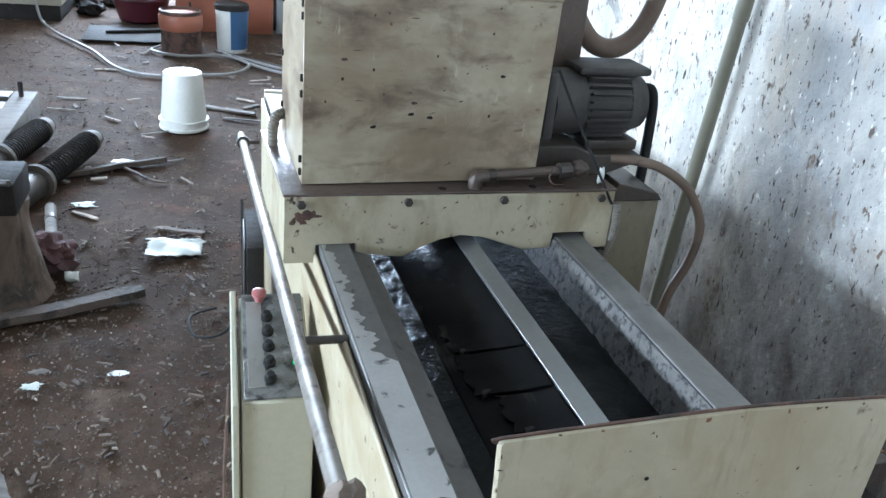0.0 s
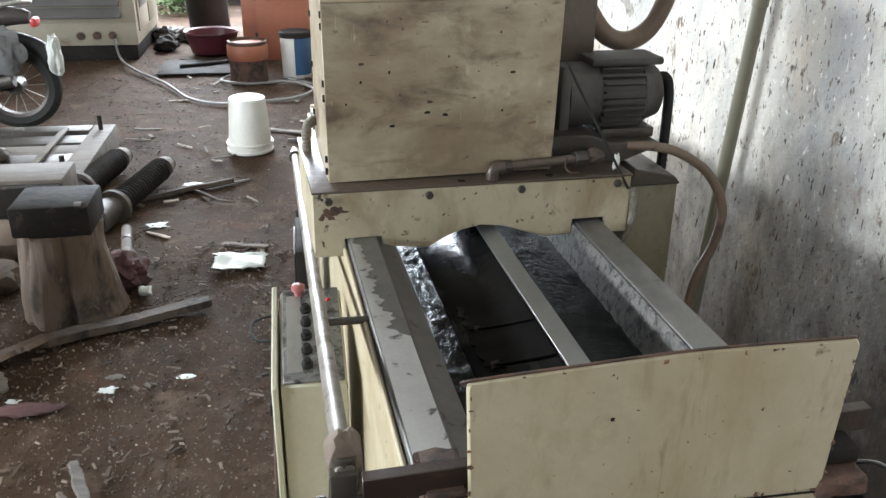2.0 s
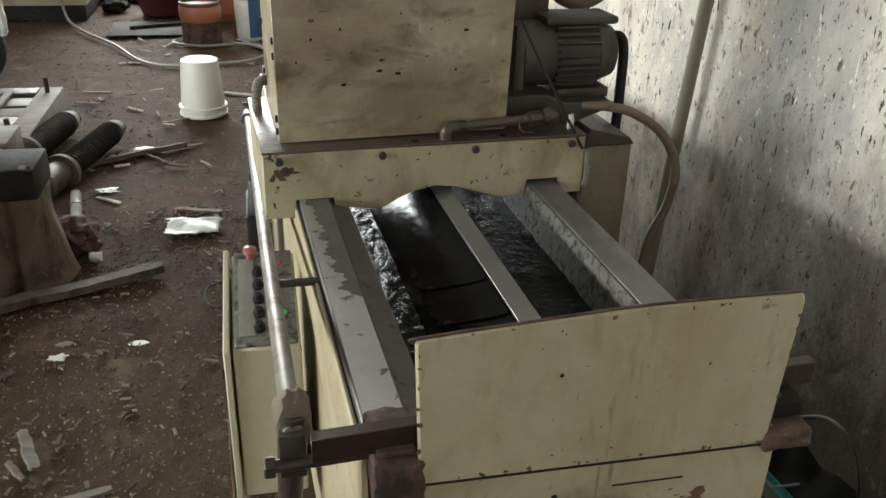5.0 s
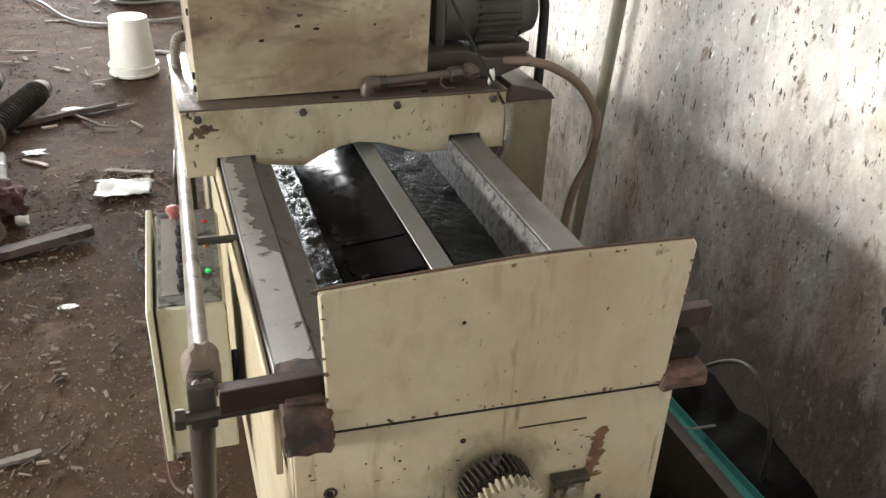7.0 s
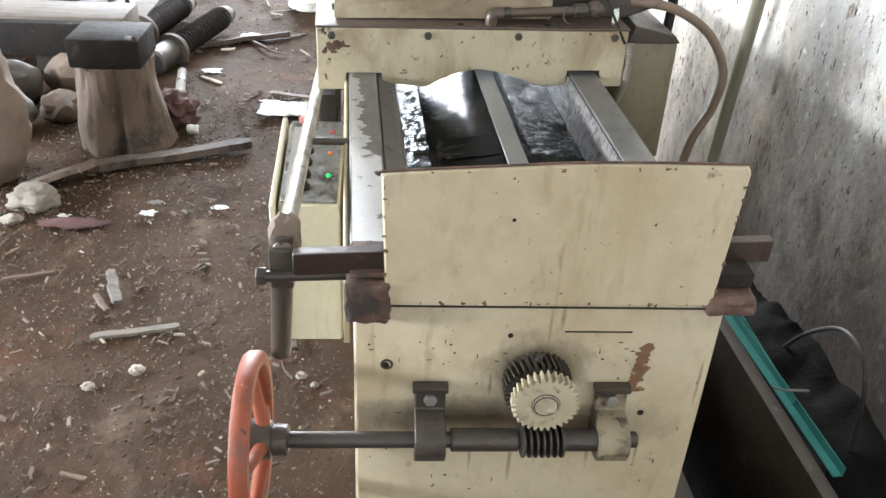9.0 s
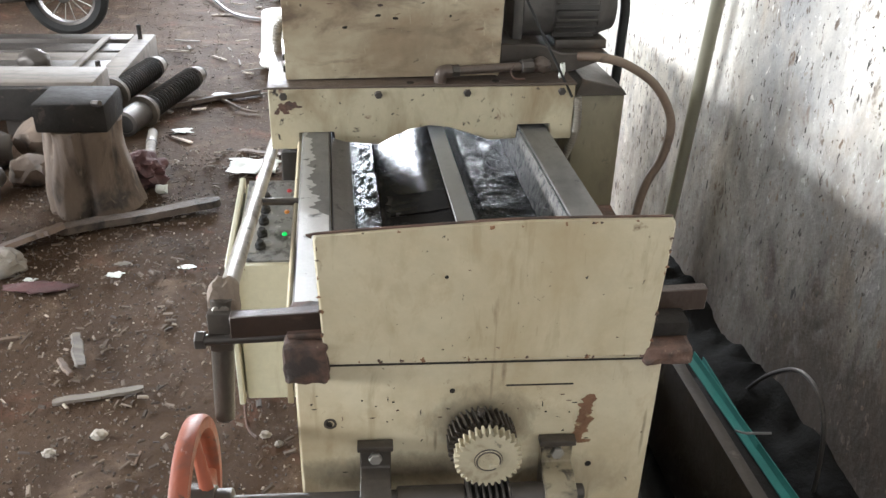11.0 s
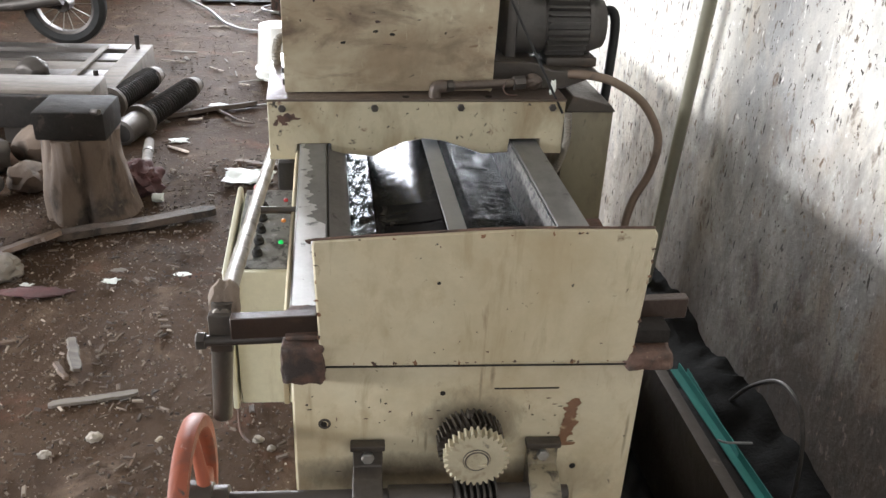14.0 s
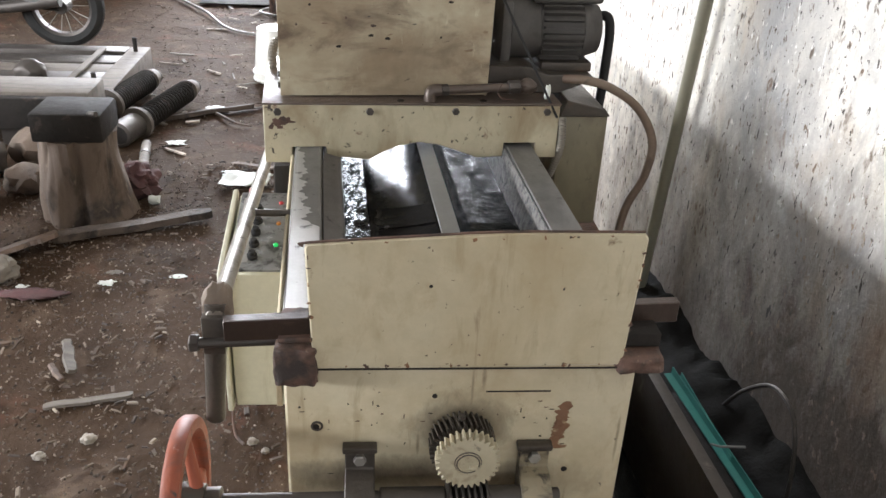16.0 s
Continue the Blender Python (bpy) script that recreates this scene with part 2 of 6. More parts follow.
soak_or_shade(M_wall, (0, 2.0, 0.12), (9, 1.5, 0.62), (0.16, 0.115, 0.08), (0.5, 0.43, 0.36), 2.2, 7, 0.7)
# black grinding splash by the tank, with the machine's shade painted into it
soak_or_shade(M_wall, (0, 0.45, 0.16), (9, 1.6, 0.74), (0.013, 0.009, 0.006), (0.085, 0.058, 0.038), 1.5, 6, 0.98)


def specks(m, colour, scale, lo, hi, stretch, detail=4):
    nt = m.node_tree
    bs = nt.nodes["Principled BSDF"]
    old = bs.inputs["Base Color"].links[0].from_socket
    f = ramp(nt, noise_node(nt, coords(nt, stretch), scale, detail, 0.6, 0.3), BW(lo, hi))
    nt.links.new(mix(nt, f, old, colour), bs.inputs["Base Color"])


specks(M_wall, (0.15, 0.118, 0.09), 34, 0.615, 0.675, (1, 1, 0.6), 8)
specks(M_wall, (0.16, 0.115, 0.08), 24, 0.635, 0.675, (1, 1.2, 0.55), 8)
specks(M_wall, (0.05, 0.043, 0.036), 30, 0.65, 0.67, (1, 1.4, 0.45), 4)
specks(M_wall, (0.06, 0.05, 0.04), 64, 0.645, 0.67, (1, 1, 0.6))
soak_or_shade(M_wall, (0, 0.42, 0.62), (9, 0.09, 0.2), (0.07, 0.042, 0.025), (0.2, 0.135, 0.085), 1.9, 11, 0.85)
soak_or_shade(M_wall, (0, 1.35, 1.62), (9, 0.10, 0.16), (0.2, 0.165, 0.125), (0.34, 0.29, 0.23), 1.7, 9, 0.8)
specks(M_wall, (0.05, 0.045, 0.04), 13, 0.715, 0.728, (1, 1.4, 0.5), 3)
M_panel = M_cream.copy()
M_panel.name = "oily_cream_panel"
soak_or_shade(M_panel, (0.0, -1.3, 0.725), (0.085, 1, 0.075), (0.03, 0.024, 0.018), (0.16, 0.12, 0.07), 1.8, 22, 0.9)
soak_or_shade(M_panel, (-0.12, -1.3, 0.63), (0.22, 1, 0.032), (0.03, 0.023, 0.017), (0.15, 0.115, 0.07), 1.6, 26, 0.9)
soak_or_shade(M_panel, (0.14, -1.3, 0.60), (0.12, 1, 0.06), (0.06, 0.05, 0.035), (0.28, 0.22, 0.14), 1.9, 24, 0.6)
for x, z, w, h in ((-0.03, 0.53, 0.004, 0.06), (0.012, 0.55, 0.003, 0.05), (0.105, 0.545, 0.004, 0.045), (0.16, 0.55, 0.003, 0.03), (-0.1, 0.54, 0.003, 0.05), (0.03, 0.825, 0.004, 0.03), (0.012, 0.815, 0.003, 0.04),
                   (0.19, 0.54, 0.003, 0.04), (-0.075, 0.69, 0.003, 0.03), (0.27, 0.70, 0.003, 0.05)):
    soak_or_shade(M_panel, (x, -1.3, z), (w, 1, h), (0.09, 0.065, 0.04), (0.25, 0.19, 0.11), 1.8, 40, 0.75)
soak_or_shade(M_hood, (-0.08, -0.27, 0.20), (0.20, 0.6, 0.12), (0.09, 0.065, 0.04), (0.25, 0.18, 0.11), 1.9, 9, 0.85)
soak_or_shade(M_hood, (-0.06, -0.27, 0.12), (0.5, 0.6, 0.05), (0.1, 0.07, 0.045), (0.3, 0.23, 0.14), 1.9, 14, 0.7)
M_plain = material("old_hall_plaster", (0.3, 0.28, 0.25), (0.23, 0.21, 0.19), [((0.2, 0.17, 0.14), 2.0, 0.5, 0.7, ONE, 8)], rough=0.9, scale=1.5, bump=0.2)
M_roof = material("roof_sheet", (0.3, 0.29, 0.27), (0.22, 0.21, 0.19), (), rough=0.7, scale=2, bump=0.1)
M_dirt = material("packed_earth_floor", (0.040, 0.0235, 0.0135), (0.062, 0.038, 0.0225),
                  [((0.028, 0.022, 0.02), 1.3, 0.56, 0.72, ONE, 10), ((0.13, 0.092, 0.064), 5, 0.54, 0.78, ONE, 10), ((0.3, 0.25, 0.2), 120, 0.67, 0.71, ONE, 3), ((0.26, 0.21, 0.165), 46, 0.685, 0.72, ONE, 4), ((0.018, 0.014, 0.012), 70, 0.63, 0.70, ONE, 4), ((0.1, 0.048, 0.03), 3.5, 0.56, 0.72, ONE, 8)],
                  rough=0.85, rough_var=0.12, scale=2.2, bump=1.0, bump_scale=30)
M_sludge = material("oily_black_floor", (0.006, 0.0055, 0.005), (0.013, 0.012, 0.0105), (), rough=0.8, rough_var=0.15, scale=6, bump=0.6, bump_scale=40)
M_sludge.node_tree.nodes["Principled BSDF"].inputs["Specular IOR Level"].default_value = 0.06
M_wood = material("weathered_wood", (0.12, 0.078, 0.05), (0.068, 0.044, 0.03), [((0.06, 0.045, 0.035), 9, 0.55, 0.72, (0.3, 2, 1), 7)], rough=0.75, scale=9, bump=0.3, bump_scale=40, vary=0.35)
M_stump = material("oily_stump_wood", (0.15, 0.11, 0.08), (0.085, 0.06, 0.043), [((0.03, 0.022, 0.017), 5, 0.50, 0.62, (1, 1, 0.7), 9), ((0.24, 0.19, 0.145), 9, 0.62, 0.78, (2, 2, 0.5), 6)], rough=0.75, scale=9, bump=0.7, bump_scale=22, stretch=(1, 1, 0.45))
M_bark = material("dark_bark", (0.05, 0.036, 0.027), (0.09, 0.066, 0.05), [((0.018, 0.014, 0.011), 11, 0.5, 0.64, ONE, 8)], rough=0.85, scale=9, bump=1.0, bump_scale=30)
M_pale = material("pale_worn_timber", (0.17, 0.145, 0.12), (0.10, 0.084, 0.068), [((0.07, 0.058, 0.048), 8, 0.48, 0.66, (0.4, 2, 1), 8)], rough=0.75, scale=8, bump=0.25)
M_iron = material("black_iron", (0.016, 0.015, 0.014), (0.034, 0.03, 0.027), [((0.07, 0.055, 0.045), 14, 0.6, 0.72, ONE, 8)], rough=0.75, metal=0.1, scale=9, bump=0.6, bump_scale=26)
M_dirt.node_tree.nodes["Principled BSDF"].inputs["Specular IOR Level"].default_value = 0.14
for dull in (M_iron, M_black):
    dull.node_tree.nodes["Principled BSDF"].inputs["Specular IOR Level"].default_value = 0.1
M_grime = material("grimy_steel", (0.085, 0.074, 0.065), (0.05, 0.043, 0.037), [((0.2, 0.175, 0.15), 12, 0.62, 0.76, ONE, 7)], rough=0.5, metal=0.5, scale=8, bump=0.2)
M_bucket = material("white_plastic", (0.66, 0.65, 0.60), (0.56, 0.55, 0.5), [((0.38, 0.34, 0.28), 6, 0.58, 0.8, (1, 1, 0.6), 7)], rough=0.42, scale=5, bump=0.03)
M_paper = material("white_sheet", (0.66, 0.68, 0.64), (0.55, 0.57, 0.53), [((0.3, 0.28, 0.24), 12, 0.66, 0.76, ONE, 6)], rough=0.55, scale=5, bump=0.05, bump_scale=14, vary=0.2)
M_rag = material("dark_red_rag", (0.10, 0.035, 0.032), (0.05, 0.03, 0.03), (), rough=0.9, scale=14, bump=0.4)
M_sack = material("jute_sack", (0.22, 0.175, 0.135), (0.15, 0.115, 0.09), (), rough=0.9, scale=12, bump=0.5, bump_scale=150)
M_blue = material("blue_label", (0.03, 0.075, 0.16), (0.05, 0.1, 0.2), (), rough=0.4, scale=12, bump=0.0)
M_orange = material("orange_paint", (0.34, 0.125, 0.068), (0.27, 0.1, 0.058), [((0.2, 0.09, 0.06), 6, 0.58, 0.75, ONE, 7)], rough=0.5, scale=3, bump=0.04)
M_genset = material("grey_louvre_paint", (0.13, 0.125, 0.115), (0.1, 0.096, 0.09), [((0.09, 0.08, 0.07), 5, 0.58, 0.75, ONE, 7)], rough=0.55, scale=3, bump=0.05)
M_gencream = material("faded_cream_panel", (0.38, 0.345, 0.27), (0.3, 0.27, 0.205), [((0.18, 0.13, 0.09), 6, 0.6, 0.74, ONE, 8)], rough=0.55, scale=4, bump=0.05)
M_cabinet = material("cabinet_enamel", (0.50, 0.485, 0.42), (0.41, 0.395, 0.34), [((0.3, 0.27, 0.21), 7, 0.64, 0.8, ONE, 7)], rough=0.45, scale=4, bump=0.03)
M_turq = material("turquoise_paint", (0.055, 0.24, 0.205), (0.04, 0.17, 0.15), [((0.1, 0.08, 0.06), 14, 0.66, 0.76, ONE, 5)], rough=0.4, scale=9, bump=0.05)
M_splinter = material("pale_splinter_wood", (0.36, 0.3, 0.235), (0.25, 0.2, 0.155), [((0.12, 0.095, 0.075), 14, 0.55, 0.7, ONE, 6)], rough=0.8, scale=12, bump=0.2, vary=0.3)
M_stone = material("broken_stone", (0.32, 0.29, 0.24), (0.22, 0.19, 0.16), (), rough=0.85, scale=12, bump=0.5, vary=0.3)
M_cable = material("pale_cable", (0.24, 0.23, 0.215), (0.17, 0.16, 0.15), (), rough=0.5, scale=8, bump=0.02)
M_leaf = material("leaves", (0.07, 0.13, 0.03), (0.11, 0.18, 0.05), (), rough=0.6, scale=8, bump=0.1)
M_rubble = material("pale_rubble", (0.7, 0.68, 0.64), (0.6, 0.58, 0.54), (), rough=0.9, scale=6, bump=0.3, vary=0.25)
M_redplastic = material("red_plastic", (0.42, 0.03, 0.035), (0.35, 0.03, 0.03), (), rough=0.35, scale=8, bump=0)
M_fadedred = material("faded_red_plastic", (0.42, 0.16, 0.15), (0.34, 0.12, 0.115), [((0.5, 0.45, 0.42), 60, 0.55, 0.7, ONE, 4)], rough=0.4, scale=30, bump=0)
M_maroon = material("maroon_plastic", (0.08, 0.015, 0.025), (0.06, 0.014, 0.02), (), rough=0.4, scale=8, bump=0)


def glow(name, colour, strength):
    m = material(name, colour, colour, (), rough=0.3, scale=5, bump=0)
    bs = m.node_tree.nodes["Principled BSDF"]
    bs.inputs["Emission Color"].default_value, bs.inputs["Emission Strength"].default_value = (*colour, 1), strength
    return m


M_green_lamp = glow("green_lit_lens", (0.02, 0.6, 0.12), 0.45)
M_amber_lamp = glow("amber_lit_lens", (0.45, 0.16, 0.02), 0.03)
M_sky = glow("bright_outdoors", (0.93, 0.97, 1.0), 2.6)


def film_material():
    m = bpy.data.materials.new("milky_polythene")
    m.use_nodes = True
    nt = m.node_tree
    bs = nt.nodes["Principled BSDF"]
    bs.inputs["Base Color"].default_value = (0.62, 0.58, 0.52, 1)
    bs.inputs["Roughness"].default_value = 0.35
    tr = nt.nodes.new("ShaderNodeBsdfTransparent")
    mx = nt.nodes.new("ShaderNodeMixShader")
    nt.links.new(ramp(nt, noise_node(nt, coords(nt, (1, 1, 1)), 14, 6), [(0.3, (0.12,) * 3), (0.7, (0.6,) * 3)]), mx.inputs[0])
    nt.links.new(tr.outputs[0], mx.inputs[1])
    nt.links.new(bs.outputs[0], mx.inputs[2])
    nt.links.new(mx.outputs[0], nt.nodes["Material Output"].inputs[0])
    return m


M_film = film_material()

# ---- builders ----
BASE = {}
SKEW = 0.05  # the bed runs a little to the west of square with its end panel
WALL_SKEW = 0.065
# the carriage is drawn at its own size and then brought down onto the rails
CAR_SKEW, CAR_SIZE, CAR_SHIFT = 0.065, 0.815, Vector((-0.0204, -0.2079, 0.3041))


def on_rails(p):
    return Vector(p) * CAR_SIZE + CAR_SHIFT



def thing(name, base, label, category, group="", kind=""):
    ob = new(name)
    ob.location, ob.empty_display_size = base, 0.1
    BASE[ob] = Vector(base)
    return tagged(ob, label, category, group, kind)


def finish(bm, base, smooth, skew):
    for v in bm.verts:
        if skew == "carriage":
            v.co = on_rails((v.co.x - CAR_SKEW * v.co.y, v.co.y + SKEW * v.co.x, v.co.z))
        elif skew:
            v.co.x -= SKEW * v.co.y
        v.co -= base
    bmesh.ops.recalc_face_normals(bm, faces=bm.faces)
    me = bpy.data.meshes.new("mesh")
    bm.to_mesh(me)
    bm.free()
    if smooth:
        me.shade_smooth()
        me.set_sharp_from_angle(angle=radians(38))
    return me


def part(name, bm, mat, parent, label="", smooth=True, skew=False):
    ob = new(name, finish(bm, BASE[parent], smooth, skew))
    ob.data.materials.append(mat)
    ob.parent = parent
    BASE[ob] = BASE[parent]
    return tagged(ob, label)


def single(name, bm, mat, base, label, category, group="", kind="", smooth=True, skew=False):
    ob = new(name, finish(bm, Vector(base), smooth, skew))
    ob.location = base
    ob.data.materials.append(mat)
    BASE[ob] = Vector(base)
    return tagged(ob, label, category, group, kind)


def setting(name, bm, mat, label, smooth=False):
    return single(name, bm, mat, (0, 0, 0), label, "", "", "structure", smooth)


def box(x0, x1, y0, y1, z0, z1, bevel=0.003, bm=None):
    bm = bm or bmesh.new()
    r = bmesh.ops.create_cube(bm, size=1)["verts"]
    for v in r:
        v.co = Vector(((x0 + x1) / 2 + v.co.x * (x1 - x0), (y0 + y1) / 2 + v.co.y * (y1 - y0), (z0 + z1) / 2 + v.co.z * (z1 - z0)))
    if bevel:
        es = list({e for v in r for e in v.link_edges})
        bmesh.ops.bevel(bm, geom=es, offset=bevel, segments=2, affect="EDGES", profile=0.5)
    return bm


def prism(outline, axis, a, b, bevel=0.002, bm=None):
    """An outline of (u, v) pairs pushed from a to b along an axis: 'x' takes (y, z), 'y' takes (x, z), 'z' takes (x, y)."""
    bm = bm or bmesh.new()
    put = {"x": lambda u, v, w: (w, u, v), "y": lambda u, v, w: (u, w, v), "z": lambda u, v, w: (u, v, w)}[axis]
    vs = [bm.verts.new(put(u, v, a)) for u, v in outline]
    f = bm.faces.new(vs)
    r = bmesh.ops.extrude_face_region(bm, geom=[f])
    d = Vector(put(0, 0, b - a))
    top = [g for g in r["geom"] if isinstance(g, bmesh.types.BMVert)]
    for v in top:
        v.co += d
    if bevel:
        bmesh.ops.bevel(bm, geom=list({e for v in vs + top for e in v.link_edges}), offset=bevel, segments=1, affect="EDGES")
    return bm


def lathe(profile, origin=(0, 0, 0), axis=(0, 0, 1), seg=28, bm=None):
    """Turns (radius, height) pairs round an axis through origin."""
    bm = bm or bmesh.new()
    turn = Vector((0, 0, 1)).rotation_difference(Vector(axis).normalized()).to_matrix().to_4x4()
    m = Matrix.Translation(origin) @ turn
    rings = []
    for r, h in profile:
        rings.append([bm.verts.new(m @ Vector((max(r, 1e-4) * math.cos(2 * math.pi * i / seg), max(r, 1e-4) * math.sin(2 * math.pi * i / seg), h))) for i in range(seg)])
    for a, b in zip(rings, rings[1:]):
        for i in range(seg):
            bm.faces.new((a[i], a[(i + 1) % seg], b[(i + 1) % seg], b[i]))
    for ring in (rings[0], rings[-1]) if tuple(profile[0]) != tuple(profile[-1]) else ():
        if (ring[0].co - ring[seg // 2].co).length > 0.002:
            bm.faces.new(ring)
    return bm


def rod(p, q, r, r2=None, seg=16, bm=None):
    d = Vector(q) - Vector(p)
    n = d.length
    r2 = r if r2 is None else r2
    e = min(r, r2, n / 2) * 0.12
    return lathe([(r - e, 0), (r, e), (r2, n - e), (r2 - e, n)], p, d, seg, bm)


def smooth_path(points, steps=8):
    pts = [Vector(p) for p in points]
    out = []
    for i in range(len(pts) - 1):
        p0, p1, p2, p3 = pts[max(i - 1, 0)], pts[i], pts[i + 1], pts[min(i + 2, len(pts) - 1)]
        for k in range(steps):
            t = k / steps
            out.append(0.5 * ((2 * p1) + (p2 - p0) * t + (2 * p0 - 5 * p1 + 4 * p2 - p3) * t * t + (3 * p1 - p0 - 3 * p2 + p3) * t ** 3))
    return out + [pts[-1]]


def tube(points, r, steps=8, seg=10, ribs=0.0, bm=None):
    """A bent pipe along a smooth line; ribs: the height of rings round it."""
    bm = bm or bmesh.new()
    pts = smooth_path(points, steps)
    side = None
    rings = []
    for i, p in enumerate(pts):
        d = (pts[min(i + 1, len(pts) - 1)] - pts[max(i - 1, 0)]).normalized()
        if side is None:
            side = d.orthogonal().normalized()
        side = (side - d * side.dot(d)).normalized()
        up = d.cross(side)
        rr = r(i / (len(pts) - 1)) if callable(r) else r
        rr += ribs * (i % 2)
        rings.append([bm.verts.new(p + rr * (math.cos(2 * math.pi * k / seg) * side + math.sin(2 * math.pi * k / seg) * up)) for k in range(seg)])
    for a, b in zip(rings, rings[1:]):
        for k in range(seg):
            bm.faces.new((a[k], a[(k + 1) % seg], b[(k + 1) % seg], b[k]))
    bm.faces.new(rings[0])
    bm.faces.new(rings[-1])
    return bm


def coil(p, q, radius, turns, wire, seg=6):
    p, q = Vector(p), Vector(q)
    d = (q - p).normalized()
    s = d.orthogonal().normalized()
    u = d.cross(s)
    n = int(turns * 14)
    return tube([p + (q - p) * i / n + radius * (math.cos(2 * math.pi * turns * i / n) * s + math.sin(2 * math.pi * turns * i / n) * u) for i in range(n + 1)], wire, 1, seg)


def lump(centre, size, seed, subdiv=3, rough=0.35, flat=0.0):
    """An uneven lump: a displaced ball, flattened below."""
    bm = bmesh.new()
    bmesh.ops.create_icosphere(bm, subdivisions=subdiv, radius=1)
    for v in bm.verts:
        n = noise.noise(v.co * 1.7 + Vector((seed * 7.1, 0, 0))) + 0.5 * noise.noise(v.co * 4 + Vector((0, seed * 3.3, 0)))
        v.co *= 1 + rough * n
        v.co = Vector((v.co.x * size[0], v.co.y * size[1], max(v.co.z, -1 + flat) * size[2])) + Vector(centre)
    return bm


def bolt(x, y, z, r, axis=(0, -1, 0), bm=None):
    return lathe([(r * 0.95, -0.002), (r, 0.001), (r, r * 0.7), (r * 0.85, r * 0.85)], (x, y, z), axis, 6, bm)

# ---- the hall ----
def wall_x(y):
    return 1.075 - WALL_SKEW * y


def hall():
    bm = bmesh.new()
    nx, ny = 150, 250
    x0, x1, y0, y1 = -6.2, 1.8, -6.2, 12.0
    grid = [[bm.verts.new((x0 + (x1 - x0) * i / nx, y0 + (y1 - y0) * j / ny, 0)) for i in range(nx + 1)] for j in range(ny + 1)]
    for row in grid:
        for v in row:
            v.co.z = 0.014 * noise.noise(v.co * 1.1) + 0.009 * noise.noise(v.co * 4.3) + 0.007 * noise.noise(v.co * 11) - 0.006
    for a, b in zip(grid, grid[1:]):
        for i in range(nx):
            bm.faces.new((a[i], a[i + 1], b[i + 1], b[i]))
    far = 400
    ring = [bm.verts.new(p) for p in ((-far, -far, -0.05), (far, -far, -0.05), (far, far, -0.05), (-far, far, -0.05))]
    sides = [grid[0], [r[-1] for r in grid], grid[-1][::-1], [r[0] for r in grid][::-1]]
    for k in range(4):
        bm.faces.new([ring[k], ring[(k + 1) % 4]] + sides[k][::-1])
    setting("ground", bm, M_dirt, "packed brown earth floor strewn with wood chips and grit", True)

    bm = bmesh.new()
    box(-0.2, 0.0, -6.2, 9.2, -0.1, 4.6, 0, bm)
    ob = setting("wall_east", bm, M_wall, "grey-white plaster wall with dark streaks, stains and shade painted low down")
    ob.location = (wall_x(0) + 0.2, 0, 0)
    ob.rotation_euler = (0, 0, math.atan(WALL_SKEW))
    # west and south walls with a window opening each, north wall with a wide opening
    bm = bmesh.new()
    for y0, y1, z0, z1 in ((-6.2, -2.1, 0, 4.6), (-2.1, 3.5, 0, 1.45), (-2.1, 3.5, 2.15, 4.6), (3.5, 12, 0, 4.6)):
        box(-6.2, -6.0, y0, y1, z0, z1, 0, bm)
    setting("wall_west", bm, M_plain, "plain plastered hall wall with window openings")
    bm = bmesh.new()
    for x0, x1, z0, z1 in ((-6.2, -0.8, 0, 4.6), (-0.8, 0.9, 0, 1.6), (-0.8, 0.9, 3.2, 4.6), (0.9, 1.8, 0, 4.6)):
        box(x0, x1, -6.4, -6.2, z0, z1, 0, bm)
    setting("wall_south", bm, M_plain, "plain plastered hall wall with a window opening")
    bm = bmesh.new()
    for x0, x1, z0, z1 in ((-6.2, -4.4, 0, 4.6), (-4.4, 0.42, 3.6, 4.6), (0.42, 1.2, 0, 4.6)):
        box(x0, x1, 10.8, 11.0, z0, z1, 0, bm)
    setting("wall_north", bm, M_plain, "hall end wall with a wide bright opening")
    setting("ceiling", box(-6.2, 1.9, -6.4, 11.0, 4.6, 4.7, 0), M_roof, "grey roof sheeting")
    ob = setting("backdrop", box(-16, 10, 24, 24.1, -1, 12, 0), M_sky, "overexposed bright yard outside the hall")
    ob.visible_shadow = False
    # oily sludge beside the machine
    bm = bmesh.new()
    nx, ny = 30, 110
    rows = []
    for j in range(ny + 1):
        y = -0.15 + 2.35 * j / ny
        row = []
        for i in range(nx + 1):
            f = i / nx
            x = 0.40 + (wall_x(y) - 0.395) * f
            rise = max(0.0, f - 0.55) / 0.45
            ends = min(1, max(0, (y + 0.05) / 0.45)) * min(1, max(0, (2.15 - y) / 0.4))
            z = 0.012 + ends * (0.15 * rise ** 0.8 * (0.8 + 0.5 * noise.noise(Vector((x * 3, y * 3, 4))))) + 0.022 * ends * noise.noise(Vector((x * 13, y * 13, 1))) * rise + 0.010 * noise.noise(Vector((x * 32, y * 32, 6))) * ends
            row.append(bm.verts.new((x, y, z if 0 < i and 0 < j < ny else -0.03)))
        rows.append(row)
    for a, b in zip(rows, rows[1:]):
        for i in range(nx):
            bm.faces.new((a[i], a[i + 1], b[i + 1], b[i]))
    setting("floor_spill", bm, M_sludge, "black oily sludge heaped on the floor against the wall", True)


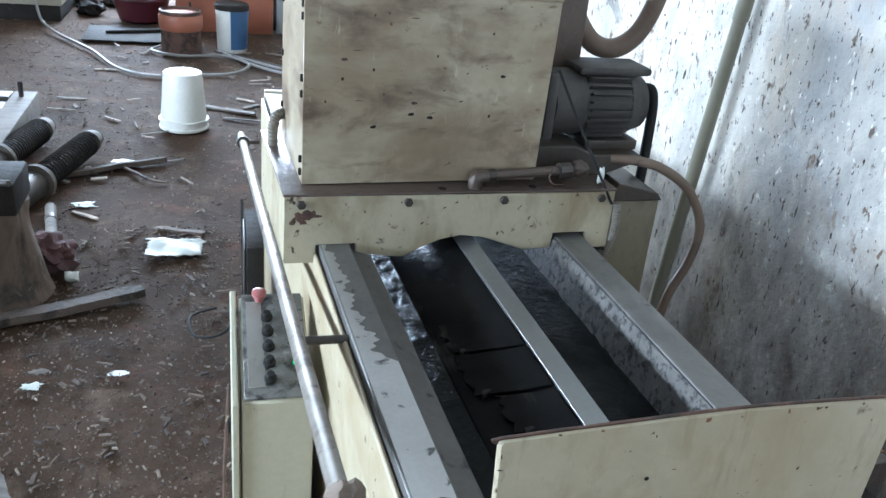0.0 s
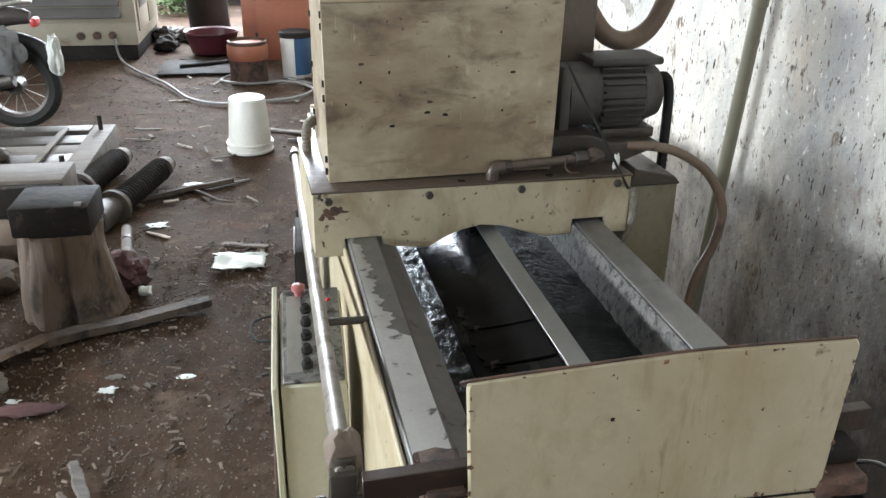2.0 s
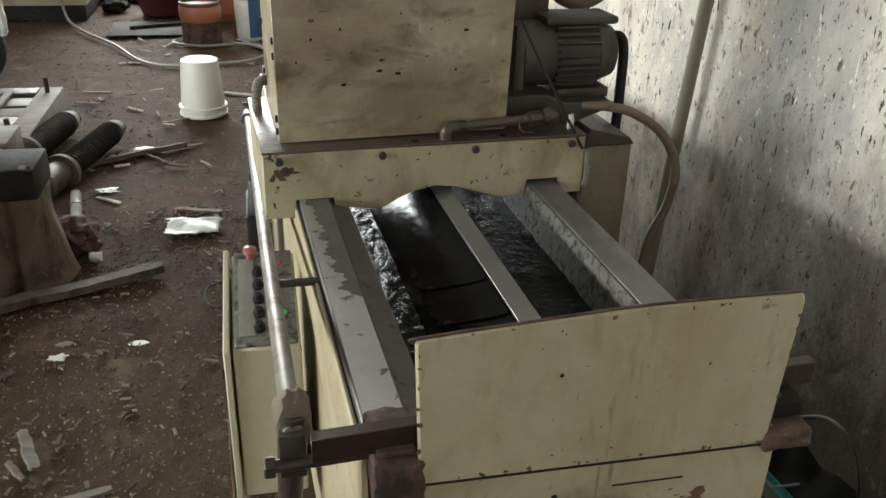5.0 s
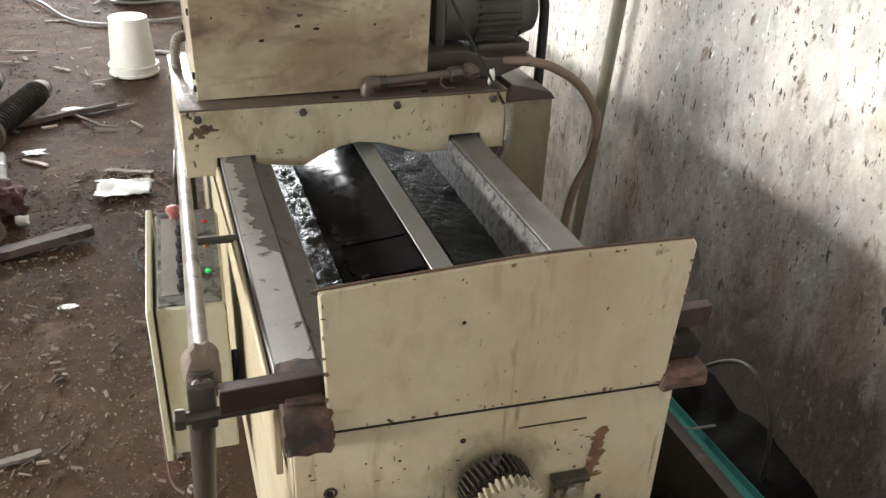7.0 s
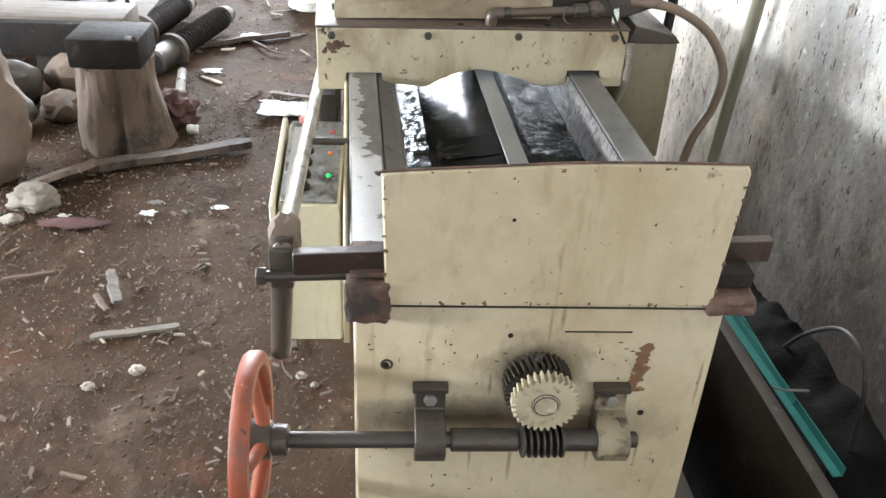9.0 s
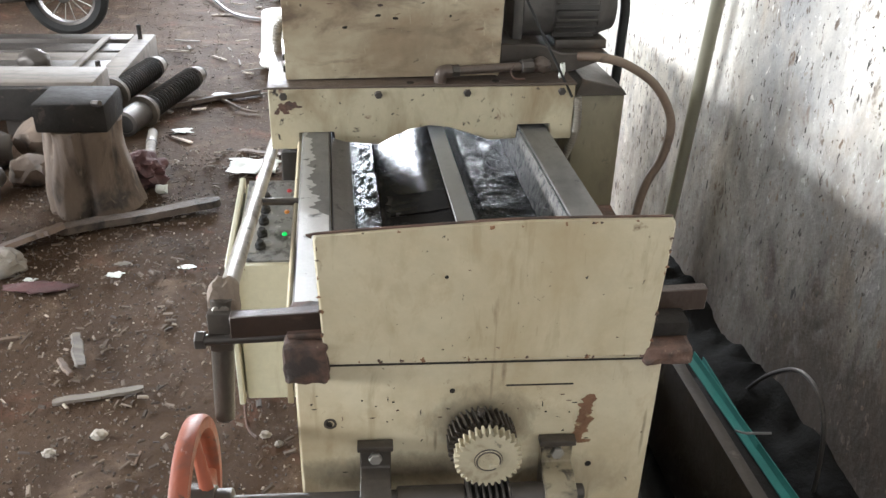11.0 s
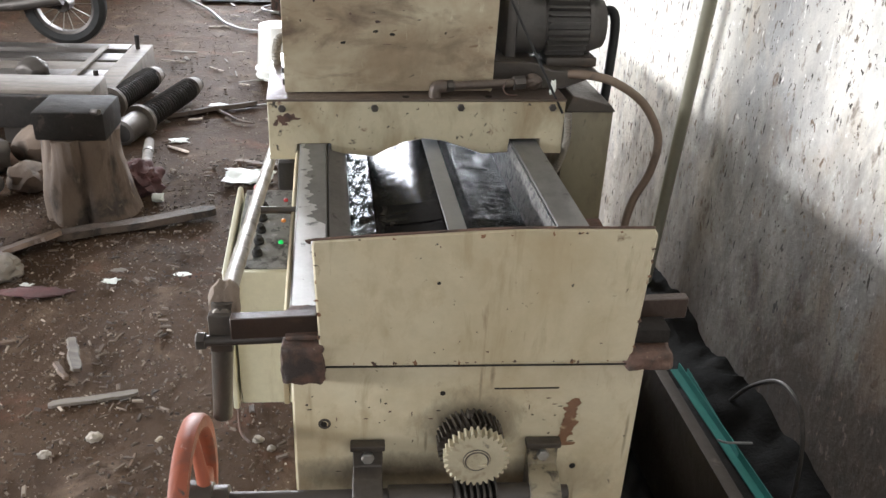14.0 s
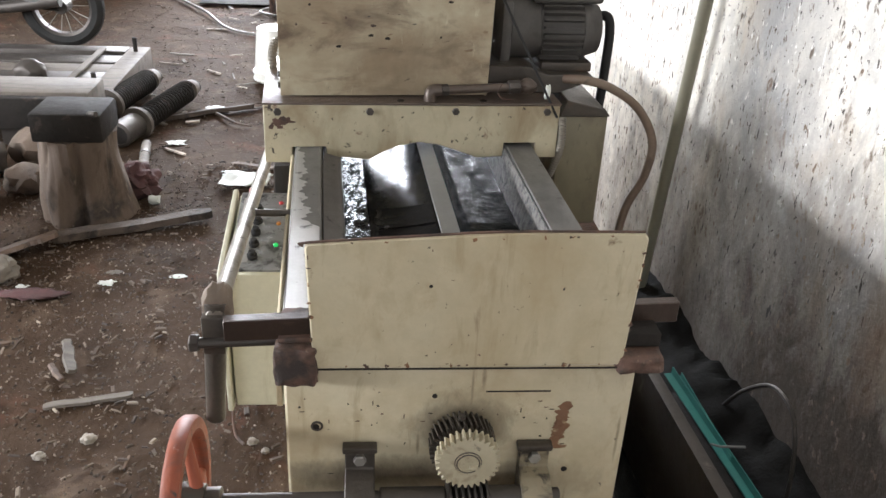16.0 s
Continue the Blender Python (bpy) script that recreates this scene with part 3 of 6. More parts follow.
def wall_fittings():
    # steel post, drain pipe
    x = wall_x(3.2)
    setting("wall_post", box(x - 0.075, x - 0.01, 3.17, 3.25, 0, 4.6, 0.004), M_maroon_post, "dark red steel post standing against the plaster wall")
    t = thing("drain_pipe", (wall_x(1.6) - 0.05, 1.62, 0), "aged cream plastic pipe leaning against the stained wall", "pipe")
    part("pipe", rod((wall_x(1.6) - 0.06, 1.60, 0.0), (wall_x(1.16) - 0.035, 1.16, 4.4), 0.021, seg=20), M_pvc, t)
    part("socket", rod((wall_x(1.47) - 0.0526, 1.47, 1.30), (wall_x(1.462) - 0.0522, 1.462, 1.38), 0.0245, seg=20), M_pvc, t)


M_maroon_post = material("maroon_steel", (0.11, 0.055, 0.05), (0.15, 0.08, 0.07), (), rough=0.6, scale=6, bump=0.1)
hall()
wall_fittings()

# ---- the grinding machine's bed ----
Z_RAIL = 0.875
BED_END = 2.13


def handwheel(name, centre, axis, radius, parent, rim_w=0.028, spokes=3, skew=False):
    """A spoked wheel with a dished hub."""
    c, a = Vector(centre), Vector(axis).normalized()
    r = radius
    w = part(name, lathe([(r - 0.024, -rim_w / 2), (r - 0.004, -rim_w / 2), (r, -rim_w / 2 + 0.006), (r, rim_w / 2 - 0.006), (r - 0.004, rim_w / 2), (r - 0.022, rim_w / 2), (r - 0.028, rim_w / 2 - 0.008), (r - 0.028, -rim_w / 2 + 0.008), (r - 0.024, -rim_w / 2)],
                         c, a, 48), M_red, parent, "red painted cast handwheel rim", skew=skew)
    s = a.orthogonal().normalized()
    u = a.cross(s)
    return w, s, u


def rough_block(x0, x1, y0, y1, z0, z1, seed):
    """A casting with worn corners and a pitted skin."""
    bm = box(x0, x1, y0, y1, z0, z1, 0.007)
    bmesh.ops.subdivide_edges(bm, edges=bm.edges[:], cuts=5, use_grid_fill=True)
    for v in bm.verts:
        v.co += 0.0035 * noise.noise_vector(v.co * 60 + Vector((seed, 0, 0))) + 0.002 * noise.noise_vector(v.co * 170)
    return bm


def machine():
    m = thing("grinding_machine", (0.05, 1.3, 0), "cream painted knife grinding machine bed with wet black trough", "machine")
    P = lambda n, bm, mat, lab="", par=m, sm=True: part(n, bm, mat, par, lab, sm, True)
    # rails
    zr = Z_RAIL
    rail = P("rail", prism([(-0.250, 0.832), (-0.184, 0.832), (-0.184, zr), (-0.250, zr)], "y", 0.102, BED_END, 0.003), M_rail, "worn steel slide rail with a wet front end")
    # wet film whose bright reflection is partly painted as pale colour
    P("wet_patch", prism([(-0.246, 0.10), (-0.188, 0.10), (-0.188, 0.46), (-0.205, 0.475), (-0.22, 0.465), (-0.246, 0.47)], "z", zr + 0.0003, zr + 0.0016, 0), M_wetsheen, "thin wet film on the rail, its sheen painted pale", rail)
    bm = bmesh.new()
    strip = []
    for q in range(201):
        f = q / 200
        y = 0.46 + 0.75 * f
        reach = 0.036 * (1 - f) ** 0.7 * (0.85 + 0.9 * noise.noise(Vector((0, y * 16, 5))) + 0.8 * noise.noise(Vector((0, y * 55, 2))))
        strip.append([bm.verts.new((-0.2465 + 0.0002 * k + max(0.001, reach) * k / 3, y, zr + (0.0012 if k < 3 else 0.0002))) for k in range(4)])
    for a, b in zip(strip, strip[1:]):
        for k in range(3):
            bm.faces.new((a[k], a[k + 1], b[k + 1], b[k]))
    P("wet_patch", bm, M_wetsheen, "", rail)
    P("rail", prism([(0.296, 0.832), (0.366, 0.832), (0.366, zr), (0.296, zr)], "y", 0.102, BED_END, 0.003), M_rail, "worn steel slide rail")
    P("rail_cheek", prism([(0.262, 0.70), (0.2945, 0.70), (0.2945, zr - 0.004), (0.291, zr - 0.004)], "y", 0.03, BED_END, 0.002), M_rail_rough, "rail side crusted with grey grinding splash")
    P("rail_ledge", prism([(-0.1825, 0.70), (-0.150, 0.70), (-0.134, 0.842), (-0.140, 0.848), (-0.1825, 0.862)], "y", 0.10, BED_END, 0.003), M_ledge, "dull grey inner ledge of the rail with pitted paint")
    # frame
    P("side_panel", prism([(-0.246, 0.0), (-0.228, 0.0), (-0.228, 0.83), (-0.246, 0.83)], "y", 0.014, BED_END, 0.003), M_cream, "cream painted sheet side")
    P("side_lip", prism([(-0.262, 0.735), (-0.252, 0.735), (-0.252, 0.852), (-0.257, 0.856), (-0.262, 0.852)], "y", 0.05, BED_END, 0.0015), M_cream)
    P("side_panel", prism([(0.318, 0.0), (0.332, 0.0), (0.332, 0.83), (0.318, 0.83)], "y", 0.014, BED_END, 0.003), M_cream)
    P("end_panel", box(-0.25, 0.366, BED_END + 0.002, BED_END + 0.02, 0, 0.88), M_cream)
    P("trough", box(-0.183, 0.295, 0.02, BED_END, 0.68, 0.70, 0), M_wet, "black wet trough floor")
    # chuck with knife
    n = 110
    for name, x0, x1, z0, z1, lab, amp in (("coolant_film", -0.150, -0.078, 0.800, 0.806, "rippling black coolant", 0.008), ("coolant_film", 0.106, 0.152, 0.846, 0.80, "rippling black coolant running off the blade", 0.008),
                                           ("coolant_film", 0.152, 0.276, 0.80, 0.782, "", 0.007)):
        bm = bmesh.new()
        rows = []
        for j in range(n * 2 + 1):
            y = 0.04 + (BED_END - 0.06) * j / (n * 2)
            rows.append([])
            for i in range(13):
                f = i / 12
                x = x0 + (x1 - x0) * f
                z = z0 + (z1 - z0) * f + amp * noise.noise(Vector((x * 22 + 0.6 * noise.noise(Vector((x * 9, y * 6, 4))), y * 24, z0 * 9))) * (0.35 + abs(noise.noise(Vector((x * 7, y * 4.1, 1))))) + 0.35 * amp * noise.noise(Vector((x * 70, y * 90, z0 * 9)))
                rows[-1].append(bm.verts.new((x, y, z)))
        for a, b in zip(rows, rows[1:]):
            for i in range(12):
                bm.faces.new((a[i], a[i + 1], b[i + 1], b[i]))
        P(name, bm, M_coolant, lab)
    P("chuck", prism([(-0.077, 0.70), (0.104, 0.70), (0.104, 0.852), (0.07, 0.852), (-0.077, 0.806)], "y", 0.05, BED_END - 0.1, 0.003), M_wetplate, "wet black chuck plate")
    P("blade", prism([(0.068, 0.853), (0.103, 0.862), (0.103, 0.872), (0.066, 0.863)], "y", 0.2, BED_END - 0.3, 0.001), M_blade, "long flat steel blade being ground")
    # torn sheet pieces clamped along the plate
    rk = random.Random(17)
    y = 0.16
    while y < 0.62:
        w = rk.uniform(0.07, 0.13)
        xa = rk.uniform(-0.072, -0.03)
        n = 9
        top = lambda x: 0.8105 + (x + 0.077) * 0.31
        edge = [(xa + rk.uniform(-0.006, 0.006), y + w * q / n) for q in range(n + 1)]
        bm = bmesh.new()
        rows = []
        for q, (xe, yy) in enumerate(edge):
            lift = 0.004 * rk.random() + 0.003
            row = []
            for i in range(7):
                f = i / 6
                x = xe + (0.062 - xe) * f
                yb = yy + 0.028 * (1 - f)
                row.append(bm.verts.new((x, yb, top(x) + lift * (1 - f) ** 2 + 0.0016 * noise.noise(Vector((x * 60, yb * 45, 2))) + 0.0015)))
            rows.append(row)
        for a, b in zip(rows, rows[1:]):
            for i in range(6):
                bm.faces.new((a[i], a[i + 1], b[i + 1], b[i]))
        r = bmesh.ops.extrude_face_region(bm, geom=bm.faces[:])
        for v in [g for g in r["geom"] if isinstance(g, bmesh.types.BMVert)]:
            v.co.z += 0.003
        P("clamped_sheet", bm, M_wetplate, "wet black torn sheet piece")
        P("slot", prism([(xa + 0.012, y + 0.02), (xa + 0.034, y + 0.030), (xa + 0.036, y + 0.038), (xa + 0.014, y + 0.032)], "z", top(xa) + 0.004, top(xa) + 0.0165, 0.001), M_iron, "dark bolt slot")
        y += w + rk.uniform(0.004, 0.02)

    # front panel and its splash flap
    front = part("front_panel", box(-0.243, 0.333, 0.0, 0.012, 0.02, 0.858, 0.004), M_panel, m, "cream painted end panel with oil runs and scratches")
    bm = prism([(-0.196, 0.862), (0.297, 0.866), (0.300, 0.88), (0.309, 1.094), (0.302, 1.104), (0.10, 1.103), (-0.05, 1.094), (-0.2, 1.083), (-0.204, 1.076)], "y", -0.022, -0.012, 0.003)
    part("splash_flap", bm, M_cream, m, "cream sheet metal splash guard standing upright")
    part("worn_edge", tube([(-0.205, -0.019, 1.079), (-0.2, -0.019, 1.0845), (-0.05, -0.019, 1.0955), (0.10, -0.019, 1.1045), (0.302, -0.019, 1.1055)], 0.0022, 3, 6), M_rust, front, "bare brown edge of the flap")
    re = random.Random(31)
    for k in range(44):
        f = re.random()
        x, z = re.choice(((-0.2 + 0.004 * re.random(), 0.865 + 0.21 * f), (0.301 - 0.003 * re.random() + 0.007 * f, 0.868 + 0.23 * f), (-0.19 + 0.48 * f, 0.8665 + 0.003 * re.random()), (-0.19 + 0.48 * f, 1.083 + 0.018 * f)))
        part("rust_fleck", lump((x, -0.0215, z), (re.uniform(0.001, 0.004), 0.0012, re.uniform(0.001, 0.0045)), k + 80, 2, 0.9), M_flake if k % 2 else M_rust, front)
    part("seam", box(-0.195, 0.297, -0.0235, -0.0205, 0.8612, 0.8630, 0), M_iron, front, "dark seam under the flap")
    for x, z, r in ((-0.196, 0.731, 0.006), (0.234, 0.631, 0.0055), (0.0, 0.792, 0.0045), (-0.016, 1.013, 0.003)):
        part("bolt_hole", rod((x, -0.0225 if z > 0.9 else -0.0012, z), (x, 0.004, z), r, seg=14), M_iron, front)
    part("hole_rim", lathe([(0.0065, 0.0), (0.010, -0.001), (0.0105, 0.0006), (0.0065, 0.0012), (0.0065, 0.0)], (-0.194, -0.0006, 0.733), (0, -1, 0), 20), M_oily, front, "oily chipped edge of the bolt hole")
    part("scratch", box(0.085, 0.193, -0.0011, 0.004, 0.799, 0.8015, 0), M_iron, front, "dark scratch line")
    # a flaked strip of bare brown metal, and small chips in the paint
    rf = random.Random(23)
    for k in range(16):
        z = 0.682 + 0.086 * k / 15
        part("rust_patch", lump((0.211 + 0.010 * k / 15 + rf.gauss(0, 0.004), -0.0008, z), (rf.uniform(0.007, 0.012), 0.0011, rf.uniform(0.004, 0.009)), k + 16, 2, 0.8), M_flake, front, "bare brown patch in the paint")
    for k in range(34):
        x, z = rf.uniform(-0.235, 0.325), rf.choice((rf.uniform(0.44, 0.85), rf.gauss(0.755, 0.02)))
        w, h = rf.choice(((0.0014, 0.0013), (0.0008, 0.005), (0.004, 0.0008), (0.0022, 0.0016)))
        part("paint_chip", lump((x, -0.0004, z), (w, 0.0009, h), k, 2, 0.8), M_iron if k % 3 else M_rust, front)
    for k in range(9):
        x, z = rf.uniform(-0.18, 0.28), 0.87 + 0.21 * rf.random() ** 1.6
        w, h = rf.choice(((0.001, 0.001), (0.0007, 0.002), (0.0022, 0.0007)))
        part("paint_chip", lump((x, -0.0222, z), (w, 0.0009, h), k + 60, 2, 0.8), M_rust, front)
    # rusty beam ends and flat bar behind the flap
    part("slide_block", rough_block(-0.256, -0.19, -0.03, 0.1, 0.832, 0.903, 8), M_rust, m, "rusty casting sticking out past the panel")
    part("slide_block", rough_block(0.292, 0.368, -0.03, 0.1, 0.852, 0.884, 5), M_rust, m, "rusty casting sticking out past the panel")
    part("pad", box(-0.25, -0.2, -0.012, 0.08, 0.905, 0.914, 0.002), M_rust, m)
    bm = prism([(0.0, 0.906), (0.006, 0.906), (0.006, 0.938), (0.02, 0.938), (0.02, 0.944), (0.0, 0.944)], "x", -0.332, 0.405, 0.0015)
    for v in bm.verts:
        v.co.y += 0.075 * (v.co.x + 0.2)
    part("cross_bar", bm, M_rustbar, m, "dark oiled angle iron bar")
    part("bar_stub", box(0.3, 0.366, 0.0, 0.06, 0.886, 0.912, 0.004), M_iron, m)

    # worm drive
    yz = (-0.055, 0.622)
    gear = part("gear", toothed((0.051, -0.083, 0.721), 0.046, 0.053, 30, 0.02), M_gear, m, "cream painted spur gear with chipped teeth")
    part("gear_hub", lathe([(0.021, 0), (0.021, 0.0025), (0.017, 0.003), (0.016, 0.001), (0.0, 0.001)], (0.051, -0.083, 0.721), (0, -1, 0), 24), M_gear, gear)
    part("bore", lathe([(0.0225, -0.001), (0.0225, 0.0007), (0.0185, 0.0036), (0.0172, 0.0032), (0.0172, 0.0005)], (0.051, -0.083, 0.721), (0, -1, 0), 24), M_oily, gear, "dark shaft bore")
    part("key", box(0.053, 0.068, -0.089, -0.083, 0.709, 0.716, 0.002), M_gear, gear)
    wheel = part("worm_wheel", toothed((0.047, -0.048, 0.714), 0.047, 0.056, 34, 0.036, 0.014), M_oily, m, "black greasy worm wheel")
    part("lug", rod((0.043, -0.03, 0.766), (0.043, -0.03, 0.776), 0.006), M_oily, wheel)
    shaft = part("worm_shaft", rod((-0.41, yz[0], yz[1]), (0.215, yz[0], yz[1]), 0.0135, seg=20), M_grime, m, "greasy steel drive shaft")
    part("sleeve", rod((-0.09, yz[0], yz[1]), (0.02, yz[0], yz[1]), 0.019), M_oily, shaft)
    part("sleeve", rod((0.092, yz[0], yz[1]), (0.15, yz[0], yz[1]), 0.019), M_oily, shaft)
    for k in range(7):
        x = 0.026 + 0.0105 * k
        part("worm_thread", lathe([(0.019, -0.0045), (0.029, -0.0015), (0.029, 0.0015), (0.019, 0.0045)], (x, yz[0], yz[1]), (1, 0.08, 0), 24), M_grime, shaft)
    for x0, x1 in ((-0.148, -0.098), (0.148, 0.2)):
        br = part("bearing_bracket", prism([(-0.002, 0.692), (-0.016, 0.694), (-0.018, 0.655), (-0.045, 0.652), (-0.077, 0.638), (-0.083, 0.615), (-0.074, 0.592), (-0.05, 0.582), (-0.016, 0.585), (-0.014, 0.560), (-0.002, 0.560)], "x", x0, x1, 0.002), M_oily if x0 < 0 else M_bracket, m, "bolted bearing bracket")
        part("bolt", bolt((x0 + x1) / 2, -0.016, 0.675, 0.011), M_steel, br)
        part("bolt", bolt((x0 + x1) / 2 + 0.006, -0.014, 0.570, 0.005), M_oily, br)
        part("top_lip", box(x0 - 0.004, x1 + 0.004, -0.022, -0.002, 0.689, 0.7, 0.002), M_oily, br)

    # handwheel on the worm shaft
    c = Vector((-0.405, yz[0], yz[1]))
    w, s, u = handwheel("handwheel", c, (1, 0, 0), 0.142, m, 0.028)
    for k in range(4):
        a = 2 * math.pi * k / 4 + 0.5
        d = math.cos(a) * s + math.sin(a) * u
        part("spoke", rod(c + d * 0.02 + Vector((0.018, 0, 0)), c + d * 0.122, 0.012, 0.008, 10), M_red, w)
    part("hub", lathe([(0.03, -0.012), (0.034, -0.006), (0.03, 0.03), (0.025, 0.032), (0.025, 0.055), (0.02, 0.057)], c, (1, 0, 0), 24), M_oily, w, "black greasy hub")
    # operating rod along the side
    a, b = Vector((-0.352, 0.03, 0.925)), Vector((-0.428, 2.50, 0.605))
    lever = part("operating_rod", rod(a, b, 0.0145, seg=16), M_wornbar, m, "bright worn steel operating rod along the bed")
    part("rod_tail", rod(a + Vector((0.0, 0.02, 0.02)), a + Vector((-0.015, 0.015, -0.21)), 0.019, 0.016, 14), M_oily, lever, "dark dangling bar end")
    part("binding", lump(a + Vector((0, 0.035, 0.0)), (0.026, 0.034, 0.042), 3, 3, 0.25), M_sack, lever, "rag and string binding")
    part("rod_block", box(-0.372, -0.336, 0.022, 0.05, 0.86, 0.93, 0.004), M_oily, lever)
    part("pin", rod((-0.38, 0.02, 0.885), (-0.23, 0.03, 0.885), 0.009), M_grime, lever)
    part("pin_nut", bolt(-0.379, 0.02, 0.885, 0.015, (-1, 0, 0)), M_grime, lever)
    for f in (0.22, 0.55, 0.945):
        p = a.lerp(b, f)
        xr = -0.245 - SKEW * p.y
        part("rod_bracket", rod(p, (xr, p.y, p.z - 0.0), 0.008, seg=10), M_oily, lever, "dark rod bracket")
        if f > 0.9:
            part("rod_collar", rod(p - (b - a).normalized() * 0.02, p + (b - a).normalized() * 0.02, 0.024), M_grime, lever)
    return m


def toothed(centre, r0, r1, teeth, thick, helix=0.0):
    """A toothed wheel that faces -y."""
    bm = bmesh.new()
    rings = []
    steps = 4 if helix else 1
    for j in range(steps + 1):
        ring = []
        for i in range(teeth):
            for f, r in ((0.0, r0), (0.22, r1), (0.5, r1), (0.72, r0)):
                a = 2 * math.pi * (i + f) / teeth + helix * 10 * j / steps
                ring.append(bm.verts.new((centre[0] + r * math.cos(a), centre[1] + thick * j / steps, centre[2] + r * math.sin(a))))
        rings.append(ring)
    n = len(rings[0])
    for a, b in zip(rings, rings[1:]):
        for i in range(n):
            bm.faces.new((a[i], a[(i + 1) % n], b[(i + 1) % n], b[i]))
    bm.faces.new(rings[0])
    bm.faces.new(rings[-1])
    return bm


machine()

# ---- the grinding carriage ----
YC = 1.40


def carriage():
    c = thing("grinding_carriage", on_rails((0.1, YC, 0.70)), "cream grinding carriage with open hood, motor and handwheel on the bed", "machine")
    P = lambda n, bm, mat, lab="", par=None, sm=True: part(n, bm, mat, par or c, lab, sm, "carriage")
    y = lambda r: YC + r
    # bridge: front apron with notches for the rails and an arch over the blade
    outline = [(-0.340, 0.650), (-0.258, 0.650), (-0.256, 0.701), (-0.152, 0.702), (-0.150, 0.672), (-0.02, 0.657), (0.03, 0.684), (0.08, 0.705), (0.137, 0.716), (0.2, 0.708), (0.26, 0.688), (0.327, 0.664), (0.408, 0.668), (0.411, 0.713), (0.513, 0.714), (0.515, 0.664), (0.584, 0.664), (0.584, 0.836), (-0.340, 0.836)]
    apron = P("apron", prism(outline, "y", y(0), y(0.016), 0.002), M_bridge, "cream front apron with rust and oil stains")
    for x, z in ((-0.297, 0.816), (-0.017, 0.817), (0.25, 0.818), (0.542, 0.818)):
        P("bolt", bolt(x, y(0), z, 0.012), M_grime, "", apron)
    rp = random.Random(9)
    for k in range(16):
        P("rust_fleck", lump((-0.285 + rp.gauss(0, 0.022), y(-0.0003), 0.782 + rp.gauss(0, 0.016)), (rp.uniform(0.004, 0.013), 0.0012, rp.uniform(0.003, 0.010)), k, 2, 0.9), M_rust, "", apron)
    P("apron_side", box(-0.340, -0.328, y(0.018), y(0.52), 0.655, 0.836), M_bridge)
    P("apron_side", box(0.572, 0.584, y(0.018), y(0.52), 0.665, 0.836), M_bridge)
    P("top_plate", box(-0.342, 0.587, y(-0.004), y(0.53), 0.837, 0.844, 0.002), M_greasy, "dark greasy top plate")
    P("back_plate", box(-0.325, 0.57, y(0.5), y(0.515), 0.722, 0.836), M_oily)
    for x, yy in ((0.08, 0.022), (0.34, 0.025)):
        P("bolt_hole", rod((x, y(yy), 0.8435), (x, y(yy), 0.8455), 0.011), M_iron)
    # hood: four sheets
    x0, x1, z0, z1, d0, d1 = -0.287, 0.362, 0.846, 1.337, 0.062, 0.47
    hood = P("hood_front", prism([(x0, z0), (x1 - 0.004, z0 + 0.006), (x1 + 0.006, z1), (x0 - 0.004, z1 - 0.004)], "y", y(d0), y(d0 + 0.006), 0.0015), M_hood, "large cream hood sheet with brown smears and scratches")
    P("rolled_edge", rod((x0 - 0.004, y(d0 + 0.002), z1 - 0.002), (x1 + 0.008, y(d0 + 0.002), z1 + 0.002), 0.0055), M_hood, "", hood)
    left = P("hood_side", prism([(y(d0 + 0.008), z0), (y(d1), z0), (y(d1), z1), (y(d0 + 0.008), z1 - 0.006)], "x", x0, x0 + 0.006, 0.0015), M_hood, "cream hood side sheet")
    for z in (0.875, 0.91, 1.08, 1.12, 1.27, 1.30):
        P("hood_screw", box(x0 - 0.007, x0 + 0.001, y(d0 + 0.012), y(d0 + 0.024), z - 0.009, z + 0.009, 0.002), M_iron, "", left)
    for z in (0.95, 1.1, 1.25):
        P("hood_screw", box(x0 - 0.006, x0 + 0.001, y(d1 - 0.03), y(d1 - 0.018), z - 0.009, z + 0.009, 0.002), M_iron, "", left)
    P("hood_side", prism([(y(d0 + 0.008), z0), (y(d1), z0), (y(d1), z1), (y(d0 + 0.008), z1)], "x", x1 - 0.012, x1 - 0.006, 0.0015), M_hood)
    P("hood_back", box(x0 + 0.008, x1 - 0.014, y(d1 - 0.006), y(d1), z0, z1 + 0.004, 0.0015), M_hood)
    # scratches and dents on the front sheet
    rs = random.Random(4)
    for k in range(20):
        x, z = rs.uniform(x0 + 0.05, x1 - 0.05), rs.uniform(z0 + 0.12, z1 - 0.03)
        w, h = rs.choice(((0.011, 0.0012), (0.005, 0.002), (0.003, 0.004), (0.008, 0.004)))
        P("paint_chip", lump((x, y(d0 - 0.0002), z), (w, 0.0009, h), k, 2, 0.6), M_rust if k % 3 else M_iron, "", hood)
    # wheel motor with wire guard inside the hood
    cx, cy = 0.068, y(0.27)
    fan = P("motor_cover", lathe([(0.12, 0.95), (0.128, 1.22), (0.126, 1.29), (0.118, 1.325), (0.104, 1.345), (0.098, 1.348), (0.094, 1.344)], (cx, cy, 0), seg=40), M_motor, "round grey motor fan cover")
    bm = bmesh.new()
    for k in range(-9, 10):
        o = k * 0.0102
        h = math.sqrt(max(0.096 ** 2 - o * o, 0.0004))
        rod((cx + o, cy - h, 1.343), (cx + o, cy + h, 1.343), 0.0016, seg=5, bm=bm)
        rod((cx - h, cy + o, 1.345), (cx + h, cy + o, 1.345), 0.0016, seg=5, bm=bm)
    P("wire_guard", bm, M_mesh, "square wire mesh guard", fan)
